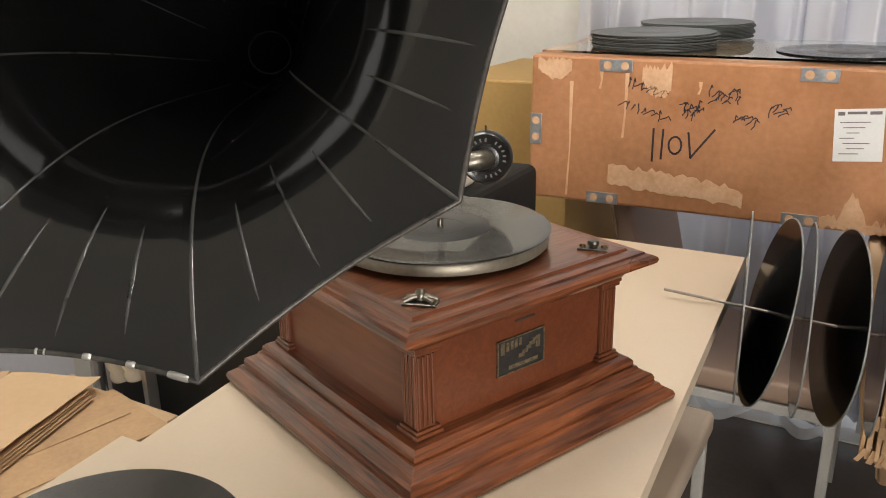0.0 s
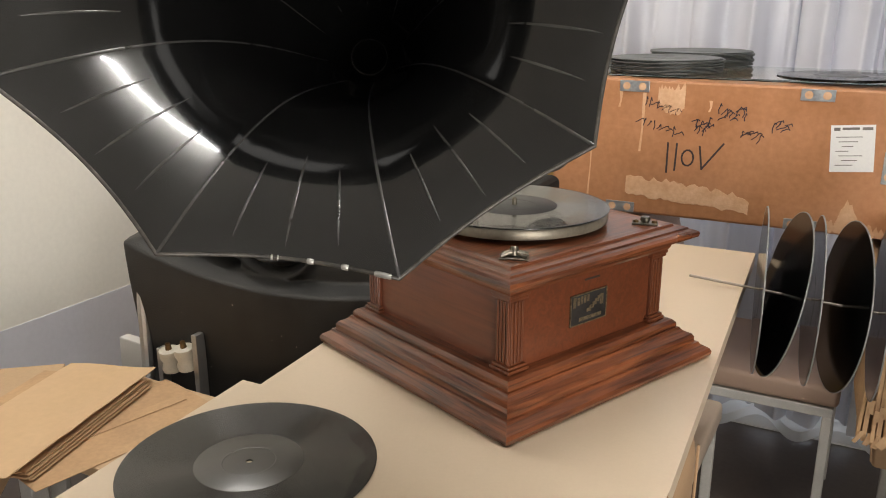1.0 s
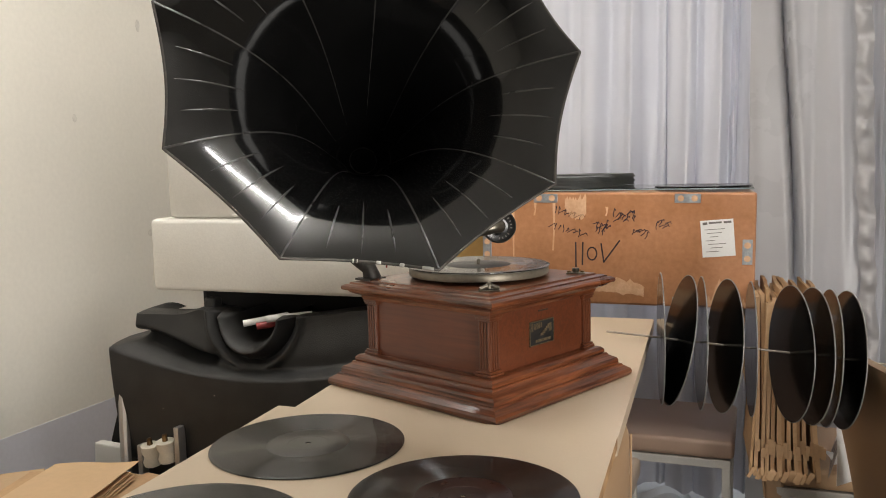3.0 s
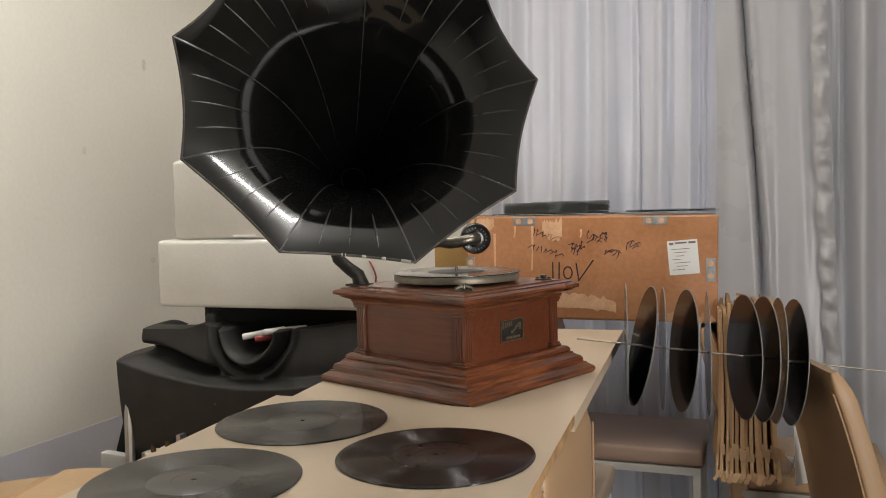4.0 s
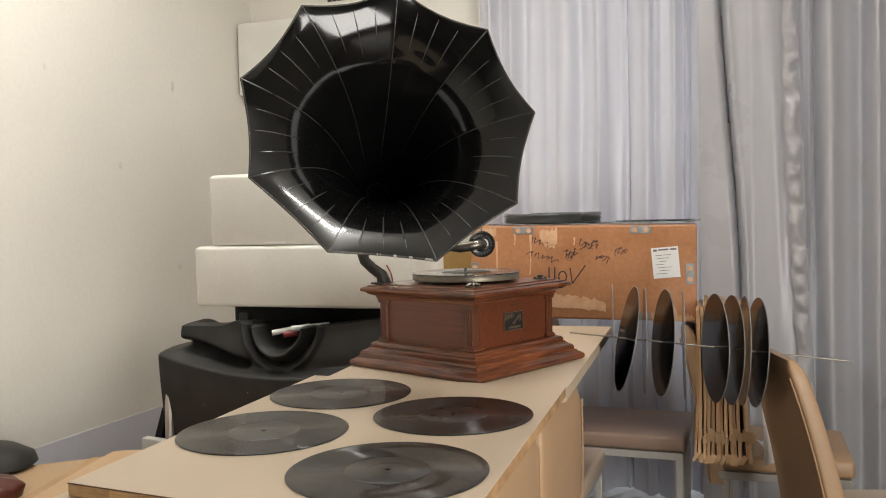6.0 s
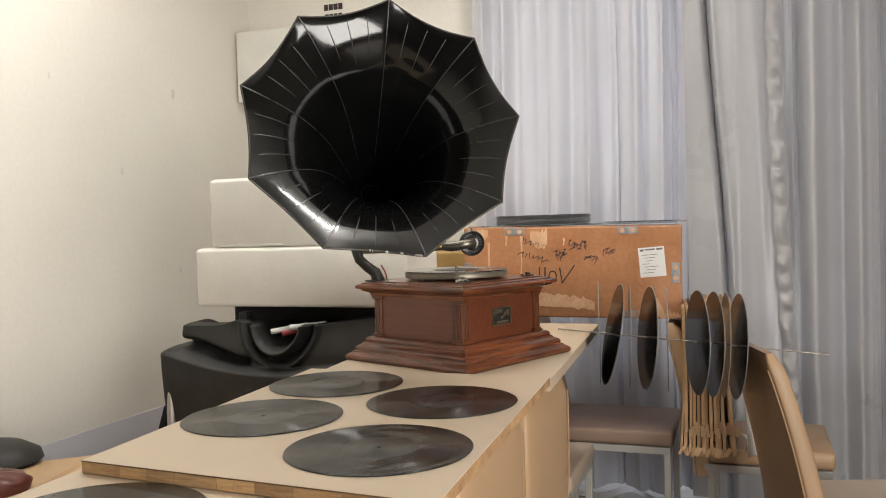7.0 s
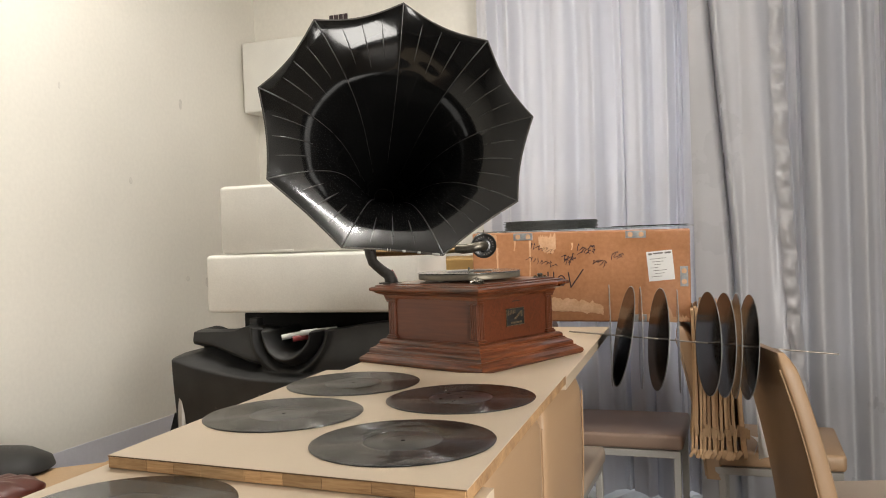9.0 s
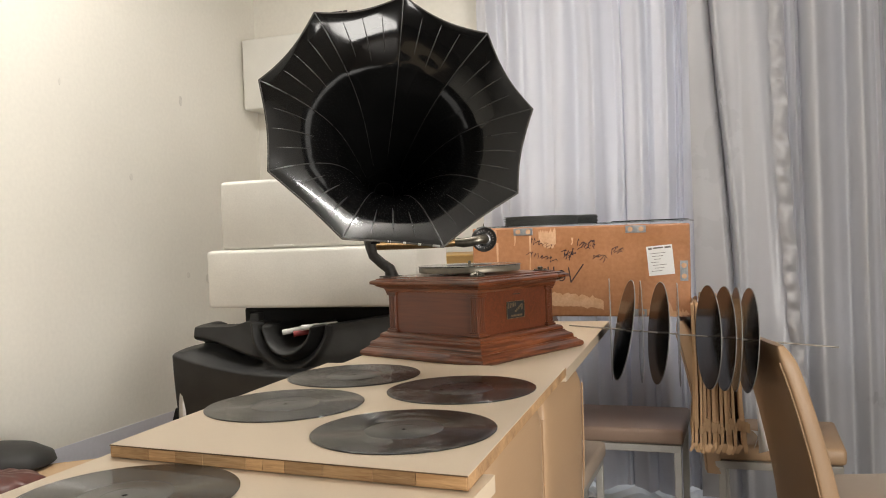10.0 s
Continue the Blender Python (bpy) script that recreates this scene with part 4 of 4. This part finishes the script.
for s, yaw, leanx, shine in ((0.165, 0.5, 0, 1), (0.215, 8.0, 11, 1), (0.282, 2, 1, 0), (0.348, 11.0, 5, 0), (0.425, 1, 0, 0), (0.535, 13.5, 2, 0), (0.592, 12.5, 3, 0), (0.635, 6.5, 3, 1), (0.680, 11, 4, 0)):
    c = RA.lerp(RB, s)
    bearing = math.degrees(math.atan2(0.28 - c.x, c.y + 1.2))
    m = Matrix.Translation(c - Vector((0, 0, 0.0008))) @ pose(0, 0, 0, 0, leanx, bearing + yaw) @ pose(0, 0, 0, 0, -90, 0)
    record(m, "black record hanging on a steel rod", DISC_ROD, DISC_ROD, r=0.143, flat=True, group="records on the rod")


# ---- paper sleeves on the chair ----
rng = random.Random(11)
for k in range(25):
    x = 0.104 + 0.0063 * k
    h = rng.uniform(0.42, 0.46)
    y0, tip = 1.615 + rng.uniform(-0.012, 0.012), rng.uniform(-0.35, 0.35)
    bm = sheet(3, 10, lambda i, j: (0.004 * math.sin(2 * j + k) + 0.003 * math.sin(5 * i + k) + 0.018 * (k / 24 - 0.4) * max(0.0, 0.25 - j) / 0.25, -0.035 * max(0.0, 0.22 - j) / 0.22 + 0.26 * i, h * j - (0.018 + 0.02 * (k * 7 % 5) / 5) * (1 - i) * max(0.0, 0.2 - j) / 0.2))
    solid("paper_sleeve", thick(bm, 0.0095 if k % 5 else 0.0070), KRAFT if k % 4 else KRAFT_DARK, "brown kraft record sleeve standing on a chair", "record sleeve", "", 50, pose(x, y0, 0.482, 0, tip, rng.uniform(3, 4)), "kraft sleeves on the chair")
for k in range(17):
    x = 0.110 + 0.0095 * k
    w, hh = rng.uniform(0.006, 0.013), rng.uniform(0.022, 0.045)
    solid("torn_sleeve", box((0, 0, 0), (w, 0.0012, hh)), KRAFT, "folded flap of a kraft sleeve", "record sleeve", "", 50, pose(x, 1.572, 0.515 + rng.uniform(-0.006, 0.012), 5, rng.uniform(-5, 5), rng.uniform(-12, 12)), "kraft sleeves on the chair")
for k in range(10):
    bm = sheet(2, 4, lambda i, j: ((0.010 + 0.002 * (k % 4)) * i, -0.02 * j, -0.010 * j - 0.012 * j * j))
    solid("torn_sleeve", thick(bm, 0.0012), KRAFT, "bent bottom corner of a kraft sleeve", "record sleeve", "", 50, pose(0.100 + 0.0155 * k, 1.578, 0.482 - 0.002 * (k % 3), rng.uniform(20, 50), rng.uniform(10, 35), rng.uniform(-10, 30)), "kraft sleeves on the chair")
bm = sheet(4, 6, lambda i, j: (0.02 * math.sin(3 * j), 0.22 * i, 0.26 * j))
solid("printed_sheet", thick(bm, 0.001), mat("black_and_white_print", (0.70, 0.66, 0.60), 0.6, 0, 0.1, 45, 60, 0.05, tint=(0.04, 0.035, 0.03)), "crumpled sheet printed in black and white", "paper", "", 50, pose(0.282, 1.60, 0.463, 0, 4, -6))
bm = sheet(4, 6, lambda i, j: (0.012 * math.sin(2 * j), 0.07 * i, 0.23 * j))
solid("paper_strip", thick(bm, 0.0008), PAPER, "white strip of paper leaning on sleeves", "paper", "", 50, pose(0.296, 1.54, 0.466, 0, -6, -40))
solid("loose_paper", thick(sheet(4, 4, lambda i, j: (0.10 * i, 0.08 * j, 0.015 * math.sin(3 * i + 2 * j) + 0.016)), 0.0008), PAPER, "curled white paper on the chair seat", "paper", "", 50, pose(0.30, 1.66, 0.463, 0, 0, 20))


# ---- kraft sleeves beside the boards ----
def flat_sleeve(x, y, z, w, d, turn, curl, label):
    bm = sheet(10, 10, lambda i, j: (w * (i - 0.5), d * (j - 0.5), curl * max(0, i + j - 1.0) ** 2 + 0.002 * math.sin(7 * i) * j))
    return solid("paper_sleeve", thick(bm, 0.0014), KRAFT, label, "record sleeve", "", 50, pose(x, y, z, 0, 0, turn), "kraft sleeves beside the boards")


for k, (dx, dy, dt, curl) in enumerate(((0.050, -0.010, 8, 0.0), (0.040, -0.075, 36, 0.004), (0.038, -0.080, 36, 0.003), (0.034, -0.080, 37, 0.003), (0.032, -0.082, 36, 0.002))):
    flat_sleeve(-1.478 + dx, 0.82 + dy, 0.5015 + 0.0055 * k, 0.27, 0.40, -21 + dt, curl, "brown kraft record sleeve in an untidy flat pile")
def top_sheet(i, j):
    """A wide sheet whose long side curls up a little."""
    ax, ay = -1.59 + 0.13 * j, 0.94 - 0.48 * j
    bx, by = -1.385 + 0.135 * j, 1.015 - 0.48 * j
    return (ax + (bx - ax) * i + 0.006 * math.sin(23 * j) * max(0, i - 0.8), ay + (by - ay) * i, 0.534 + 0.022 * max(0.0, i - 0.55) ** 1.5 + 0.003 * math.sin(5 * i + 3 * j))


solid("paper_sleeve", thick(sheet(14, 14, top_sheet), 0.0016), KRAFT_TOP, "smooth tan kraft sheet on top of a flat pile", "record sleeve", "", 50, group="kraft sleeves beside the boards")
flat_sleeve(-1.30, 0.80, 0.5008, 0.24, 0.42, -12, 0.0, "brown kraft sheet under a pile of sleeves")


# ---- foam boxes ----
def foam_box(lo, hi, label, mark):
    ob = thing("foam_box", Matrix.Translation(((lo[0] + hi[0]) / 2, (lo[1] + hi[1]) / 2, lo[2])), label, "foam box", "white foam boxes")
    w, d, h = [b - a for a, b in zip(lo, hi)]
    part("body", box((-w / 2, -d / 2, 0), (w / 2, d / 2, h - 0.002), 0.012, seg=3), FOAM, ob, "white foam", 40)
    part("lid_lip", box((-w / 2 + 0.012, -d / 2 + 0.012, h - 0.004), (w / 2 - 0.012, d / 2 - 0.012, h), 0.001), FOAM, ob)
    if mark:
        part("grip", box((-w / 2 + mark, -d / 2 - 0.002, 0.004), (-w / 2 + mark + 0.075, -d / 2 + 0.004, 0.011), 0.002), FOAM, ob, "moulded grip")
    return ob


lower_foam = foam_box((-1.425, 1.155, 0.962), (-0.66, 1.42, 1.155), "large white foam box, dented, on a black housing", 0)
part("red_mark", tube([(0.297 + 0.018 * math.sin(0.5 * k), -0.1335, 0.132 - 0.014 * k) for k in range(5)], 0.0022, 6), RED, lower_foam, "small curved red mark")
foam_box((-1.368, 1.165, 1.156), (-0.72, 1.40, 1.383), "white foam box stacked on another", 0.20)
ob = thing("wall_box", pose(-1.72, Y1, 1.86), "white box fixed high on the cream wall", "wall box")
part("cover", box((-0.41, -0.16, 0), (0.41, 0, 0.36), 0.010, seg=3), FOAM, ob, "white cover", 40)
bm = bmesh.new()
for k in range(4):
    add_box(bm, (-1.70 + 0.027 * k, Y1 - 0.004, 2.315), (-1.678 + 0.027 * k, Y1, 2.345))
    add_box(bm, (-1.695 + 0.025 * k, Y1 - 0.004, 2.288), (-1.676 + 0.025 * k, Y1, 2.296))
solid("wall_notice", bm, INK, "small dark unreadable sign on the wall", "notice")


# ---- black moulded housing ----
HX0, HX1, HZ0, HZ1 = -1.535, -0.62, 0.30, 0.955


def housing_top(x):
    return 0.902 + 0.030 * step((x + 1.03) / 0.30) + 0.016 * math.exp(-((x + 1.27) / 0.05) ** 2)


def bump(v, w):
    return math.exp(-(v / w) ** 2)


def housing_front(i, j):
    """A bellied lower body with a curved ledge, a stepped-back upper body and a thick-lipped round scoop cut into its top."""
    x = HX0 + (HX1 - HX0) * i
    u = (x + 1.10) / 0.42
    ledge = 0.752 + 0.066 * min(1.4, u * u)
    z = HZ0 + (housing_top(x) - HZ0) * min(1.0, j / 0.88)
    k = max(0.0, (j - 0.88) / 0.12)
    above = step((z - ledge) / 0.022)
    x += 0.060 * above * (1 - i) ** 4
    y = 1.075 + 0.060 * above + 0.012 * u + 0.02 * step((z - ledge - 0.04) / 0.10)
    if z < ledge:
        y += 0.05 * ((ledge - z) / 0.4) ** 1.5
    q = math.hypot((x + 1.105) / 0.100, (z - 0.915) / 0.112)
    rise = step((z - ledge) / 0.022)
    y -= rise * (0.040 * bump(q - 0.86, 0.13) + 0.012 * bump(q - 1.30, 0.10))
    y += 0.016 * rise * bump(q - 1.10, 0.05)
    y += 0.22 * step((0.74 - q) / 0.10)
    swoop = 0.845 - 0.060 * step((x + 1.44) / 0.24)
    y += rise * step((-1.20 - x) / 0.04) * (0.045 * bump(z - swoop, 0.014) - 0.016 * step((z - swoop) / 0.02))
    edge = min(i, 1 - i)
    if edge < 0.035:
        y += 0.10 * (1 - edge / 0.035) ** 2
    return (x, y + 0.14 * k, z - 0.02 * k * k + 0.008 * math.sin(math.pi * k))


housing = thing("black_housing", pose(0, 0, 0), "large black moulded plastic housing with a scooped opening", "machine housing")
bm = sheet(260, 200, housing_front)
part("front_shell", bm, PLASTIC, housing, "dusty black moulded front", 60)
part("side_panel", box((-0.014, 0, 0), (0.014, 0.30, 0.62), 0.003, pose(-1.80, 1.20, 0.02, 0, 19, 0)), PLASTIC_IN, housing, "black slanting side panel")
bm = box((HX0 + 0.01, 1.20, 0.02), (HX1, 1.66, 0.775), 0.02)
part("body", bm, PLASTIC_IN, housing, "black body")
# Block put where the opening under the foam box lies in shade.
part("cavity_block", box((HX0 + 0.13, 1.33, 0.77), (HX1 - 0.005, 1.655, 0.958), 0.02, seg=3), PLASTIC_IN, housing, "black block filling the dark opening")
part("catch", box((-1.268, 1.16, 0.885), (-1.236, 1.20, 0.945), 0.006, pose(0, 0, 0)), PLASTIC, housing, "black catch")
part("metal_strip", tube([(-1.487, 1.075, 0.28), (-1.487, 1.078, 0.45), (-1.487, 1.086, 0.70)], 0.014, 10), ALU, housing, "upright aluminium strip")
bm = box((-1.43, 1.055, 0.40), (-1.30, 1.085, 0.43), 0.003)
add_box(bm, (-1.305, 1.055, 0.40), (-1.29, 1.085, 0.62), 0.002)
add_box(bm, (-1.43, 1.06, 0.43), (-1.415, 1.085, 0.56), 0.002)
part("metal_frame", bm, ALU, housing, "aluminium bracket frame")
for x, z in ((-1.385, 0.54), (-1.335, 0.555)):
    p = part("insulator", lathe([(0.0, -0.03), (0.022, -0.03), (0.024, -0.02), (0.019, -0.006), (0.024, 0.008), (0.024, 0.026), (0.0, 0.028)], 24, pose(x, 1.062, z, 8, 0, 0)), CERAMIC, housing, "cream ceramic insulator", 50)
    part("screw", lathe([(0.0, 0.045), (0.006, 0.044), (0.008, 0.027), (0.0, 0.027)], 12, pose(x, 1.062, z, 8, 0, 0)), BRASS, p)
bm = lathe([(0.0, -0.004), (0.95, -0.003), (1.0, 0.0), (0.95, 0.003), (0.0, 0.004)], 36, pose(-1.115, 1.097, 0.645, 78, 5, 0) @ Matrix.Diagonal((0.085, 0.017, 1, 1)))
part("slot", bm, KRAFT_DARK, housing, "dull pale lens-shaped opening", 40)
for k, (x, z, mt) in enumerate(((-1.14, 0.895, PAPER), (-1.10, 0.885, RED), (-1.07, 0.90, PAPER))):
    solid("wrapped_stick", tube([(x, 1.15, z - 0.012 + 0.005 * k), (x + 0.10, 1.21, z + 0.004)], 0.009, 10), mt, "red and white wrapped stick in the housing", "stick", "", 50, group="sticks in the housing")

def pouch():
    """A soft flat pouch with gathers running to its mouth."""
    def f(i, j):
        a, q = 2 * math.pi * i, min(1.0, 1.25 * j)
        r = 0.115 * math.cos(0.5 * math.pi * max(0.0, j - 0.25) / 0.75) ** 0.6 if j > 0.25 else 0.115 - 0.02 * (0.25 - j)
        r *= 1 + 0.05 * math.sin(9 * a) * j + 0.03 * math.sin(4 * a + 1)
        return (1.15 * r * math.cos(a), 0.85 * r * math.sin(a), 0.055 * q ** 0.8 + 0.004 * math.sin(9 * a + 4 * j) * j * (1 - j) * 4)
    bm = sheet(54, 14, f)
    bmesh.ops.remove_doubles(bm, verts=bm.verts[:], dist=0.0005)
    bmesh.ops.holes_fill(bm, edges=[e for e in bm.edges if e.is_boundary], sides=0)
    return bm


rng = random.Random(31)
for k in range(16):
    x, z = rng.uniform(-1.47, -0.95), rng.uniform(0.48, 0.72)
    y = 1.075 + 0.012 * (x + 1.10) / 0.42 + 0.05 * (max(0.0, 0.752 + 0.066 * min(1.4, ((x + 1.10) / 0.42) ** 2) - z) / 0.4) ** 1.5
    part("dust_speck", lathe([(0.0, 0.0008), (0.0008 + 0.001 * rng.random() ** 3, 0.0004), (0.0007, -0.001)], 6, pose(x, y, z, 90, 0, 0)), CERAMIC, housing, "pale speck")


# papers and dark things at the wall
solid("white_carton", box((-0.075, 0, 0.0), (0.075, 0.03, 0.522), 0.004, pose(-1.59, 1.125, 0.0, 0, 3, 0)), PAPER, "thin white carton standing on the floor", "carton")
solid("black_bag", lathe([(0.0, 0.0), (0.15, 0.0), (0.168, 0.012), (0.160, 0.036), (0.11, 0.064), (0.045, 0.078), (0.0, 0.080)], 40, pose(-1.959, 0.779, 0.496, 0, 0, 25) @ Matrix.Diagonal((1.0, 0.85, 1.0, 1))), PLASTIC, "low black rounded bag on a tan table", "bag", "", 50)
solid("maroon_pouch", pouch(), MAROON, "small folded maroon leather pouch on a tan table", "pouch", "", 50, pose(-1.735, 0.561, 0.496, 0, 0, 30))
